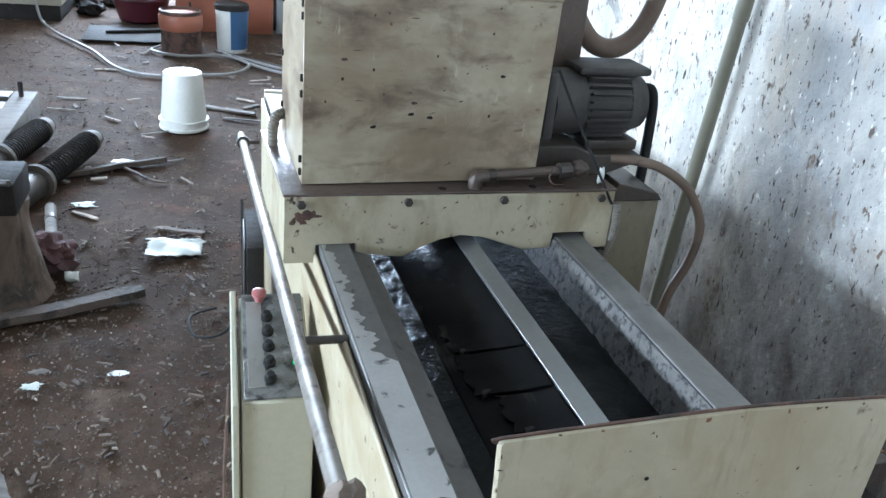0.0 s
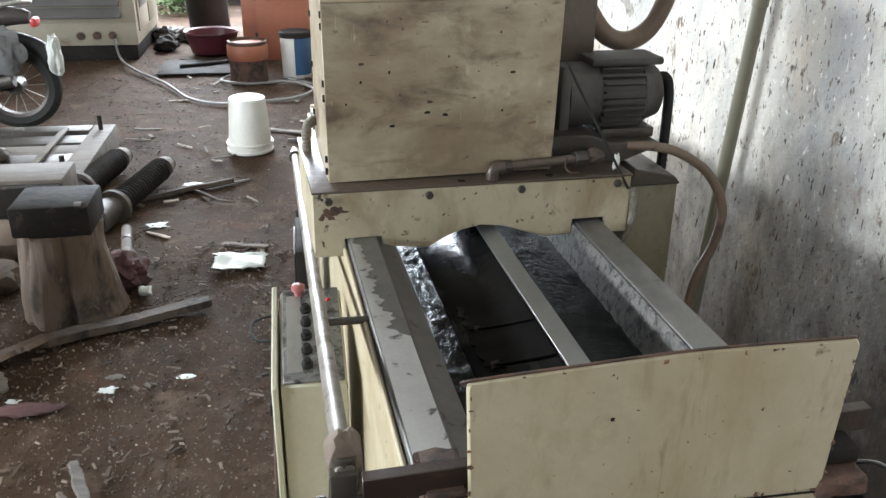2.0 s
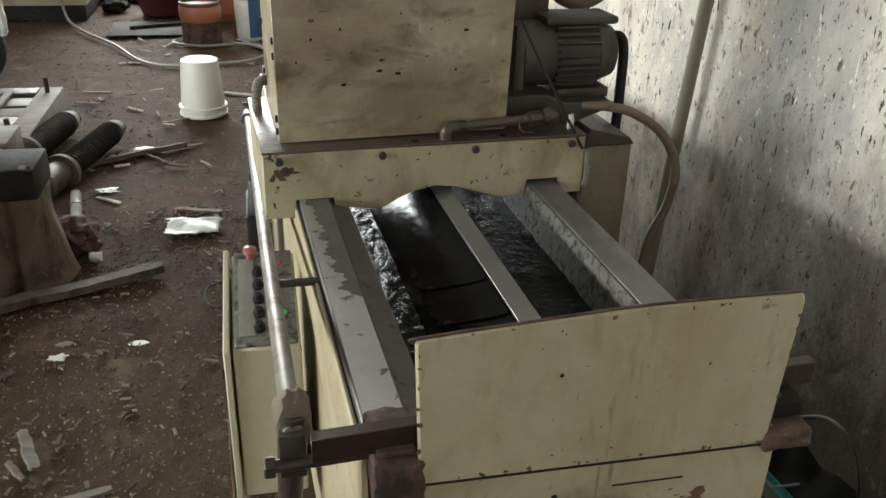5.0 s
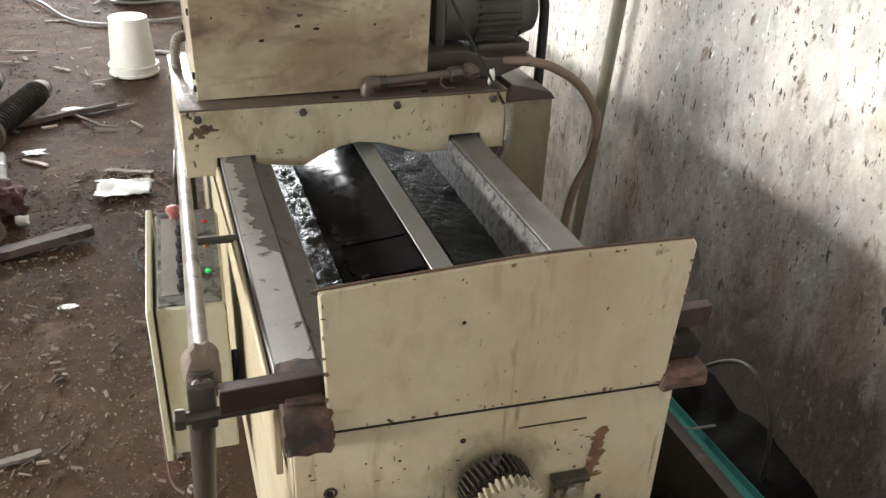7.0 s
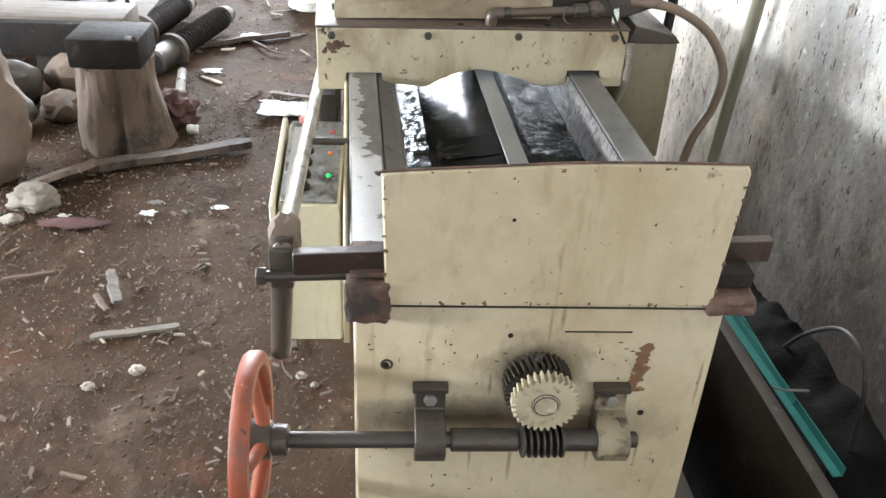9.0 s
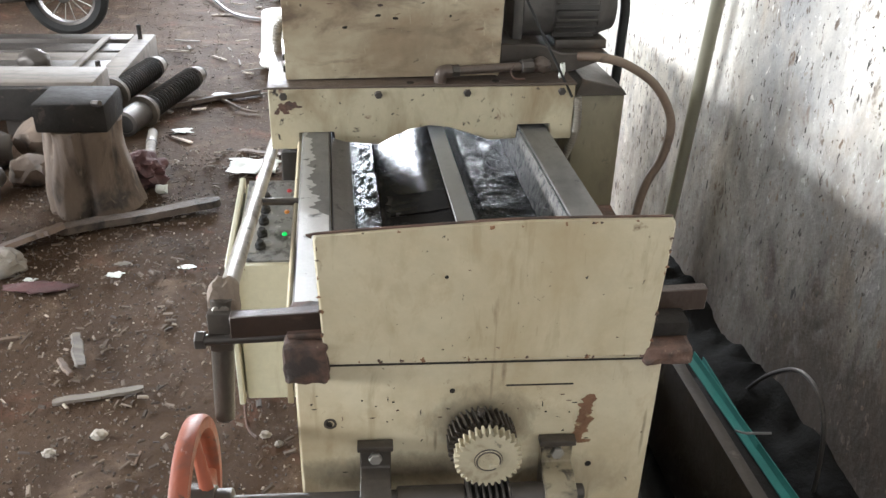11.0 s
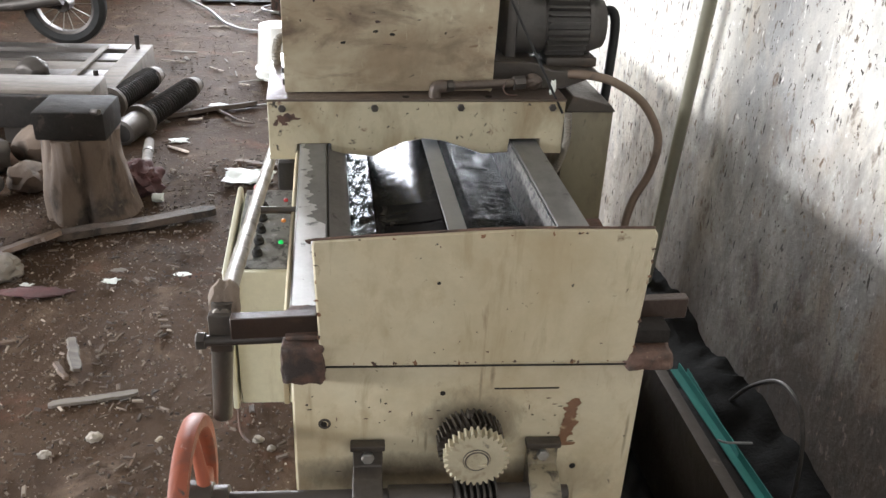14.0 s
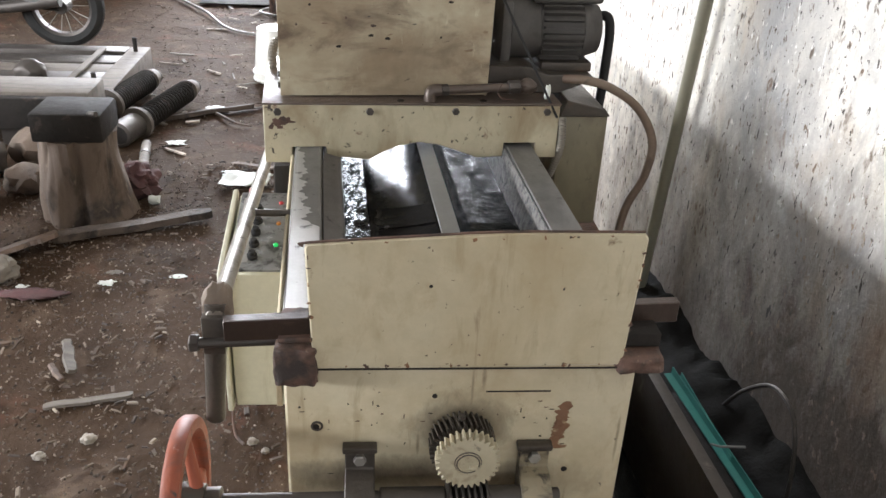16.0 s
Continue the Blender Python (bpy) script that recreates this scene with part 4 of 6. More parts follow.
    P("guard_boss", lathe([(0.02, 1.342), (0.02, 1.35), (0.0, 1.351)], (cx, cy, 0)), M_mesh, "", fan)
    P("guard_backing", lathe([(0.095, 1.32), (0.095, 1.325), (0.0, 1.326)], (cx, cy, 0)), M_iron, "", fan)
    # feed column and red wheel
    wx, wy = -0.214, y(0.26)
    P("column_plate", box(-0.278, -0.09, y(0.09), y(0.44), 1.25, 1.285, 0.005), M_greasy, "dark greasy column plate")
    P("plate_lug", box(-0.09, -0.05, y(0.2), y(0.24), 1.262, 1.285, 0.004), M_greasy)
    P("column_body", box(-0.26, -0.10, y(0.12), y(0.4), 0.845, 1.25, 0.006), M_oily)
    P("feed_column", lathe([(0.05, 1.285), (0.052, 1.30), (0.05, 1.322), (0.04, 1.326), (0.038, 1.33), (0.037, 1.378), (0.03, 1.381), (0.0175, 1.382), (0.0175, 1.43)], (wx, wy, 0), seg=32), M_collar, "greasy steel feed screw collar")
    w, s, u = handwheel("handwheel", (wx, wy, 1.532), (0, 0, 1), 0.166, c, 0.036, skew="carriage")
    P("wheel_hub", lathe([(0.0, 1.425), (0.034, 1.425), (0.036, 1.432), (0.036, 1.455), (0.05, 1.466), (0.055, 1.48), (0.05, 1.50), (0.0, 1.50)], (wx, wy, 0), seg=28), M_red, "red painted hub", w)
    for k in range(3):
        a = 2 * math.pi * k / 3 + 0.25
        d = Vector((math.cos(a), math.sin(a), 0))
        o = Vector((wx, wy, 1.482))
        P("spoke", tube([o + d * 0.03, o + d * 0.085 + Vector((0, 0, 0.008)), o + d * 0.155 + Vector((0, 0, 0.04))], 0.017, 5, 10), M_red, "", w)
    # dust extractor box with stub pipe and hose
    ex = P("extractor_box", box(0.42, 0.562, y(0.30), y(0.48), 1.107, 1.312, 0.003), M_greasy, "brown grimy extractor box")
    P("box_lid", box(0.412, 0.570, y(0.29), y(0.49), 1.313, 1.319, 0.002), M_greasy, "", ex)
    P("stub_pipe", rod((0.475, y(0.39), 1.319), (0.475, y(0.39), 1.45), 0.026, seg=24), M_rubber, "rusty brown stub pipe", ex)
    P("pipe_ring", rod((0.475, y(0.39), 1.319), (0.475, y(0.39), 1.33), 0.032, seg=24), M_grime, "", ex)
    P("rag_plug", lump((0.470, y(0.375), 1.468), (0.034, 0.034, 0.04), 2, 3, 0.5), M_sack, "crumpled dirty rag tied over the pipe", ex)
    # motor on the right, shaft along x
    mo = P("motor", lathe([(0.06, 0.44), (0.098, 0.45), (0.098, 0.545), (0.094, 0.55), (0.094, 0.69), (0.098, 0.693), (0.098, 0.705), (0.09, 0.72), (0.078, 0.755), (0.04, 0.76)], (0, y(0.27), 1.02), (1, 0, 0), 36), M_motor, "dusty dark electric motor with cooling ribs")
    for k in range(28):
        a = 2 * math.pi * k / 28
        d = Vector((0, math.cos(a), math.sin(a)))
        side = Vector((0, -math.sin(a), math.cos(a)))
        bm = bmesh.new()
        p = Vector((0, y(0.27), 1.02)) + d * 0.098
        vs = [bm.verts.new(p + side * sx * 0.0034 + d * sr * 0.015 + Vector((xx, 0, 0))) for xx in (0.555, 0.688) for sx, sr in ((-1, -1), (1, -1), (0.7, 1), (-0.7, 1))]
        for f in ((0, 1, 2, 3), (7, 6, 5, 4), (0, 4, 5, 1), (1, 5, 6, 2), (2, 6, 7, 3), (3, 7, 4, 0)):
            bm.faces.new([vs[i] for i in f])
        P("rib", bm, M_motor, "", mo, False)
    P("terminal_cover", box(0.52, 0.752, y(0.2), y(0.34), 1.113, 1.138, 0.01), M_motor, "flat ribbed terminal cover", mo)
    P("flange", box(0.415, 0.45, y(0.17), y(0.37), 0.915, 1.125, 0.012), M_motor, "", mo)
    P("foot", box(0.555, 0.725, y(0.17), y(0.37), 0.90, 0.93, 0.004), M_oily, "", mo)
    P("motor_stand", prism([(0.368, 0.844), (0.60, 0.844), (0.70, 0.88), (0.72, 0.899), (0.56, 0.904), (0.50, 0.93), (0.368, 0.935)], "y", y(0.11), y(0.45), 0.004), M_oily, "black greasy motor stand")
    # added plate that keeps far daylight out of the gap beside the motor
    P("stand_back", box(0.372, 0.60, y(0.40), y(0.415), 0.936, 1.15, 0.003), M_oily, "black upright plate added behind the motor to block daylight")
    P("cable_gland", tube([(0.758, y(0.27), 1.06), (0.785, y(0.25), 1.065), (0.797, y(0.24), 1.02), (0.790, y(0.22), 0.91), (0.778, y(0.2), 0.77), (0.765, y(0.2), 0.70)], 0.016, 6, 10), M_black, "black bent rubber cable", mo)
    # coolant pipe across the top plate
    cp = P("coolant_pipe", rod((0.185, y(0.028), 0.876), (0.47, y(0.05), 0.884), 0.014, seg=16), M_greasy, "short greasy steel pipe with elbow")
    P("elbow", tube([(0.172, y(0.026), 0.844), (0.172, y(0.026), 0.864), (0.180, y(0.027), 0.875), (0.205, y(0.028), 0.8765)], 0.020, 5, 14), M_greasy, "", cp)
    P("union", rod((0.205, y(0.0285), 0.8765), (0.228, y(0.031), 0.877), 0.0185, seg=8), M_grime, "", cp)
    P("valve", rod((0.42, y(0.046), 0.8825), (0.458, y(0.049), 0.8838), 0.022, seg=8), M_grime, "", cp)
    P("valve_body", lump((0.485, y(0.052), 0.884), (0.03, 0.024, 0.024), 9, 3, 0.3), M_greasy, "greasy valve body", cp)
    P("wire_loop", tube([(0.40, y(0.03), 0.90), (0.385, y(0.022), 0.872), (0.40, y(0.02), 0.853), (0.43, y(0.025), 0.85)], 0.0022, 5, 6), M_rust, "thin twisted wire", cp)
    P("valve_handle", lump((0.545, y(0.03), 0.872), (0.010, 0.008, 0.026), 6, 2, 0.5), M_paper, "scrap of white cloth on the valve", cp)
    P("tie_wire", tube([(0.385, y(0.06), 1.16), (0.47, y(0.04), 1.0), (0.575, y(-0.006), 0.80)], 0.004, 4, 6), M_black, "thin black cable")
    # side tank carried on the right
    tk = P("side_tank", box(0.605, 0.762, y(0.05), y(0.46), 0.40, 0.785, 0.004), M_tank, "grimy cream sheet tank hung beside the bed")
    P("tank_lid", prism([(0.598, 0.786), (0.768, 0.786), (0.75, 0.81), (0.62, 0.84)], "y", y(0.044), y(0.466), 0.003), M_oily, "black greasy sloping tank lid", tk)
    P("tank_strap", box(0.5855, 0.604, y(0.06), y(0.4), 0.68, 0.76, 0.002), M_oily, "", tk)
    P("flex_conduit", tube([(0.594, y(0.0), 0.80), (0.597, y(-0.008), 0.73), (0.594, y(0.01), 0.66), (0.585, y(0.05), 0.58)], 0.011, 18, 10, 0.0022), M_flex, "ribbed conduit")
    # conduit on the left
    P("flex_conduit", tube([(-0.287, y(0.42), 0.93), (-0.312, y(0.40), 0.925), (-0.322, y(0.385), 0.89), (-0.322, y(0.385), 0.844)], 0.014, 10, 12, 0.0025), M_flex, "ribbed conduit elbow")
    # brown water hose looping to the floor
    P("water_hose", tube([(0.62, y(0.12), 0.89), (0.68, y(0.085), 0.896), (0.764, y(0.07), 0.876), (0.869, y(0.07), 0.805), (0.936, y(0.07), 0.689), (0.927, y(0.07), 0.568), (0.883, y(0.07), 0.463), (0.865, y(0.07), 0.36), (0.87, y(0.09), 0.2)], 0.0145, 10, 14), M_rubber, "brown rubber water hose arching to the floor")
    # extraction hose
    P("extraction_hose", tube([(0.505, y(0.42), 1.44), (0.53, y(0.42), 1.36), (0.585, y(0.42), 1.245), (0.655, y(0.42), 1.165), (0.735, y(0.42), 1.15), (0.805, y(0.42), 1.20), (0.85, y(0.42), 1.31), (0.852, y(0.42), 1.42), (0.83, y(0.42), 1.62), (0.82, y(0.43), 2.1), (0.80, y(0.45), 3.0), (0.80, y(0.45), 4.6)], 0.031, 8, 16), M_rubber, "thick brown extraction hose hanging in a loop")
    return c


def polythene():
    bm = bmesh.new()
    pts = smooth_path([(0.48, YC + 0.35, 1.472), (0.535, YC + 0.34, 1.468), (0.60, YC + 0.33, 1.40), (0.65, YC + 0.33, 1.315), (0.69, YC + 0.33, 1.245)], 6)
    rings = []
    for i, p in enumerate(pts):
        f = i / (len(pts) - 1)
        r = 0.014 + 0.034 * math.sin(math.pi * min(1, f * 1.1 + 0.1)) ** 0.8
        ring = []
        for k in range(18):
            a = 2 * math.pi * k / 18
            w = 1 + 0.35 * noise.noise(Vector((math.cos(a) * 2, math.sin(a) * 2, f * 5)))
            ring.append(bm.verts.new(p + Vector((0.55 * r * w * math.cos(a), 0.35 * r * w * math.sin(a), 0.65 * r * w * math.cos(a)))))
        rings.append(ring)
    for a, b in zip(rings, rings[1:]):
        for k in range(18):
            bm.faces.new((a[k], a[(k + 1) % 18], b[(k + 1) % 18], b[k]))
    single("polythene_bag", bm, M_film, on_rails((0.36, YC + 0.34, 1.48)), "milky crumpled polythene bag tied to the stub pipe", "plastic bag", skew="carriage")


carriage()
polythene()

# ---- control cabinet ----
def control_cabinet():
    x0, x1, y0, y1 = -0.462, -0.315, 0.745, 1.06
    c = thing("control_cabinet", (-0.39, 0.9, 0.0), "pale green control cabinet with oily button panel beside the bed", "control cabinet")
    slope = lambda yy: 0.607 + (yy - y0) * 0.24
    part("body", prism([(y0, 0.20), (y1, 0.20), (y1, slope(y1)), (y0, slope(y0))], "x", x0, x1, 0.004), M_green_cream, c, "pale green sheet cabinet body")
    part("bracket", box(x1 + 0.001, -0.296, y0 + 0.05, y1 - 0.05, 0.26, 0.30, 0.003), M_iron, c)
    part("door", prism([(y0 - 0.012, 0.19), (y1 + 0.01, 0.19), (y1 + 0.01, slope(y1) + 0.012), (y0 - 0.012, slope(y0) + 0.005)], "x", x0 - 0.02, x0 - 0.006, 0.003), M_green_cream, c, "pale green side door")
    pn = part("button_panel", prism([(y0 + 0.005, slope(y0) + 0.002), (y1 - 0.005, slope(y1) + 0.001), (y1 - 0.005, slope(y1) + 0.008), (y0 + 0.005, slope(y0) + 0.008)], "x", x0 + 0.006, x1 - 0.006, 0.001), M_buttons, c, "oily grey button panel")
    # pale strip laid on the panel in place of the sky's glare
    part("panel_glare", prism([(y0 + 0.03, slope(y0 + 0.03) + 0.0085), (y1 - 0.03, slope(y1 - 0.03) + 0.0085), (y1 - 0.03, slope(y1 - 0.03) + 0.0095), (y0 + 0.03, slope(y0 + 0.03) + 0.0095)], "x", x0 + 0.015, x0 + 0.05, 0.0004), M_steel, pn, "pale strip standing in for glare on the worn panel")
    for k in range(5):
        yy = y0 + 0.05 + 0.045 * k
        part("button", lathe([(0.013, 0), (0.013, 0.008), (0.009, 0.01), (0.009, 0.018), (0.007, 0.02)], (x0 + 0.06, yy, slope(yy) + 0.009), (0, -0.24, 1), 16), M_black, pn)
    part("stop_button", lathe([(0.01, 0), (0.01, 0.014), (0.01, 0.014), (0.016, 0.016), (0.0165, 0.024), (0.011, 0.028)], (x0 + 0.045, y1 - 0.03, slope(y1) + 0.006), (0, -0.24, 1), 20), M_fadedred, pn, "faded red mushroom stop button")
    for yy, mat, lab in ((y1 - 0.05, M_redplastic, "red lamp lens"), (y0 + 0.18, M_amber_lamp, "lit amber lamp lens"), (y0 + 0.095, M_green_lamp, "lit green lamp lens")):
        part("lamp", lathe([(0.0065, 0), (0.0065, 0.003), (0.005, 0.005), (0.002, 0.006)], (x1 - 0.032, yy, slope(yy) + 0.008), (0, -0.24, 1), 16), mat, pn, lab)
    part("latch", box(x0 - 0.028, x0 - 0.021, y0 + 0.02, y0 + 0.035, 0.52, 0.55, 0.002), M_iron, c)
    single("loose_cable", tube([(-0.53, 2.2, 0.02), (-0.62, 2.12, 0.03), (-0.60, 1.98, 0.03), (-0.50, 1.95, 0.06), (-0.44, 2.05, 0.12), (-0.43, 2.2, 0.2), (-0.43, 2.35, 0.4)], 0.005, 8, 8), M_black, (-0.5, 2.1, 0.02), "thin grey cable coiled on the floor beside the machine", "cable")
    single("power_cable", tube([(-0.486, 1.05, 0.45), (-0.5, 0.98, 0.25), (-0.5, 0.9, 0.1), (-0.49, 0.84, 0.03), (-0.46, 0.80, 0.02)], 0.004, 8, 8), M_rust, (-0.48, 0.95, 0.02), "thin red-brown cable hanging down the cabinet door", "cable")
    # switch box farther along the bed
    s = thing("switch_box", (-0.36, 1.75, 0.0), "small dark switch box standing by the bed", "switch box")
    part("case", box(-0.43, -0.38, 1.6, 1.9, 0.0, 0.55, 0.004), M_iron, s)
    part("cover", box(-0.437, -0.431, 1.63, 1.87, 0.3, 0.53, 0.003), M_grime, s)


control_cabinet()


# ---- coolant tank and bars on the right ----
def coolant_tank():
    c = thing("coolant_tank", (0.5, 0.5, 0), "open grey sheet steel coolant tank on the floor beside the bed", "tank")
    x0, x1, y0, y1, h = 0.37, 0.678, -0.01, 1.0, 0.35
    part("tank_side", box(x1 - 0.012, x1, y0, y1, 0.01, h, 0.003), M_grime, c, "worn sheet side with chipped rim", skew=True)
    part("tank_side", box(x0, x0 + 0.012, y0, y1, 0.01, h, 0.003), M_cream, c, skew=True)
    part("tank_end", box(x0 + 0.013, x1 - 0.013, y0, y0 + 0.01, 0.01, h - 0.002, 0.002), M_cream, c, "cream tank end", skew=True)
    part("tank_end", box(x0 + 0.013, x1 - 0.013, y1 - 0.01, y1, 0.01, h - 0.002, 0.002), M_oily, c, skew=True)
    part("tank_floor", box(x0 + 0.013, x1 - 0.013, y0 + 0.011, y1 - 0.011, 0.01, 0.03, 0), M_wet, c, skew=True)
    part("rim", box(x1 - 0.02, x1 + 0.012, y0 - 0.004, y1, h + 0.001, h + 0.006, 0.001), M_grime, c, "worn folded rim", skew=True)
    part("rim", box(x0 - 0.01, x0 + 0.02, y0 - 0.004, y1, h + 0.001, h + 0.006, 0.001), M_grime, c, skew=True)
    part("baffle", box(x0 + 0.05, x0 + 0.10, y0 + 0.015, y1 - 0.02, 0.22, 0.228, 0.002), M_oily, c, "flat dark baffle strip", skew=True)


def bars():
    for k, (p, q, w) in enumerate((((0.798, 0.93, 0.16), (0.868, 0.32, 0.135), 0.026), ((0.822, 0.91, 0.16), (0.842, 0.55, 0.145), 0.02))):
        d = (Vector(q) - Vector(p)).normalized()
        s = d.cross(Vector((0, 0, 1))).normalized()
        u = s.cross(d)
        bm = bmesh.new()
        sec = [(-w / 2, 0), (w / 2, 0), (w / 2, 0.003), (-w / 2 + 0.003, 0.003), (-w / 2 + 0.003, w), (-w / 2, w)]
        rings = [[bm.verts.new(Vector(e) + s * a + u * b) for a, b in sec] for e in (p, q)]
        for i in range(6):
            bm.faces.new((rings[0][i], rings[0][(i + 1) % 6], rings[1][(i + 1) % 6], rings[1][i]))
        for r in rings:
            bm.faces.new(r)
        single("angle_bar", bm, M_turq, p, "turquoise painted steel angle bar leaning down beside the tank", "steel bar", "bars by the tank", smooth=False)
    single("tie_wire", tube([(0.81, 0.60, 0.168), (0.825, 0.58, 0.176), (0.855, 0.58, 0.174), (0.90, 0.585, 0.168)], 0.0035, 6, 6), M_cable, (0.82, 0.58, 0.16), "pale wire tied round the turquoise bars", "wire")
    single("wooden_block", box(0.785, 0.87, 0.36, 0.88, -0.01, 0.133, 0.01), M_iron, (0.8, 0.5, 0), "oil-blackened wooden block under the turquoise bars", "block")
    single("grey_hose", tube([(0.95, 0.90, 0.04), (0.95, 0.85, 0.10), (0.95, 0.76, 0.22), (0.95, 0.64, 0.33), (0.95, 0.55, 0.358), (0.95, 0.485, 0.335), (0.955, 0.45, 0.25), (0.96, 0.44, 0.14), (0.96, 0.44, 0.06)], 0.006, 8, 8), M_grime, (0.95, 0.8, 0.04), "thin grey hose arching over the oily floor", "hose")
    single("concrete_slab", box(0.72, 1.02, -0.35, 0.02, -0.01, 0.05, 0.006), M_stone, (0.87, -0.15, 0), "broken pale concrete slab by the wall", "slab")


coolant_tank()
bars()

# ---- things on the floor ----
def bucket():
    b = thing("bucket", (-0.728, 4.5, 0), "upturned white plastic bucket on the earth floor", "bucket")
    part("body", lathe([(0.132, 0.0), (0.136, 0.03), (0.113, 0.33), (0.109, 0.342), (0.10, 0.346), (0.04, 0.345), (0.02, 0.35), (0.0, 0.35)], (-0.728, 4.5, 0), seg=48), M_bucket, b)
    part("rim", lathe([(0.134, 0.006), (0.144, 0.008), (0.146, 0.02), (0.139, 0.024), (0.141, 0.052), (0.147, 0.056), (0.146, 0.066), (0.132, 0.068)], (-0.728, 4.5, 0), seg=48), M_bucket, b)


def paint_cans():
    c = thing("paint_can", (-0.82, 6.5, 0), "rusty brown paint can crusted with drips", "can", "cans by the cabinet")
    part("body", lathe([(0.15, 0.0), (0.155, 0.01), (0.155, 0.30), (0.162, 0.31), (0.162, 0.34), (0.15, 0.345), (0.145, 0.2)], (-0.82, 6.5, 0), seg=36), M_rust, c)
    part("crust", lathe([(0.158, 0.19), (0.168, 0.21), (0.17, 0.30), (0.158, 0.32)], (-0.82, 6.5, 0), seg=28), M_orange, c, "dried orange paint crust")
    c = thing("paint_can", (-0.42, 6.65, 0), "white plastic paint drum with a blue label and dark lid", "can", "cans by the cabinet")
    part("body", lathe([(0.115, 0.0), (0.12, 0.01), (0.133, 0.36), (0.13, 0.37), (0.0, 0.37)], (-0.42, 6.65, 0), seg=36), M_bucket, c)
    bm = bmesh.new()
    rows = [[bm.verts.new((-0.42 + (0.1225 + 0.0135 * f) * math.sin(a), 6.65 - (0.1225 + 0.0135 * f) * math.cos(a), 0.03 + 0.31 * f)) for a in np.linspace(-0.1, 1.5, 12)] for f in (0, 1)]
    for i in range(11):
        bm.faces.new((rows[0][i], rows[0][i + 1], rows[1][i + 1], rows[1][i]))
    part("paper_label", bm, M_blue, c, "blue printed label")
    part("lid", lathe([(0.139, 0.34), (0.14, 0.38), (0.13, 0.39), (0.0, 0.388)], (-0.42, 6.65, 0), seg=36), M_iron, c, "dark lid")


def stump():
    c = Vector((-1.345, 2.40, 0))
    bm = bmesh.new()
    rings = []
    for j in range(15):
        f = j / 14
        ring = []
        for k in range(96):
            a = 2 * math.pi * k / 96
            d = Vector((math.cos(a), math.sin(a), 0))
            flare = 0.055 * (1 - f) ** 2 * max(0, math.cos(a - 0.1)) + 0.02 * (1 - f) ** 3
            r = 0.158 + flare + 0.03 * noise.noise(Vector((d.x * 1.6, d.y * 1.6, f * 1.6))) + 0.006 * noise.noise(Vector((d.x * 9, d.y * 9, f * 1.5)))
            for crack, depth in ((-1.35, 0.02), (-2.3, 0.006)):
                r -= depth * math.exp(-(((a + math.pi) % (2 * math.pi) - math.pi - crack) / 0.09) ** 2)
            ring.append(bm.verts.new(c + d * r + Vector((0, 0, 0.372 * f + 0.006 * noise.noise(d * 3)))))
        rings.append(ring)
    for a, b in zip(rings, rings[1:]):
        for k in range(96):
            bm.faces.new((a[k], a[(k + 1) % 96], b[(k + 1) % 96], b[k]))
    bm.faces.new(rings[-1])
    single("tree_stump", bm, M_stump, c, "oil-darkened wooden stump used as an anvil block", "stump")
    a = thing("anvil_block", (-1.34, 2.36, 0.372), "black iron block resting on the wooden stump", "anvil")
    part("block", box(-1.475, -1.19, 2.25, 2.5, 0.374, 0.495, 0.012), M_iron, a)
    part("bolt", rod((-1.235, 2.26, 0.497), (-1.20, 2.24, 0.503), 0.012), M_grime, a)


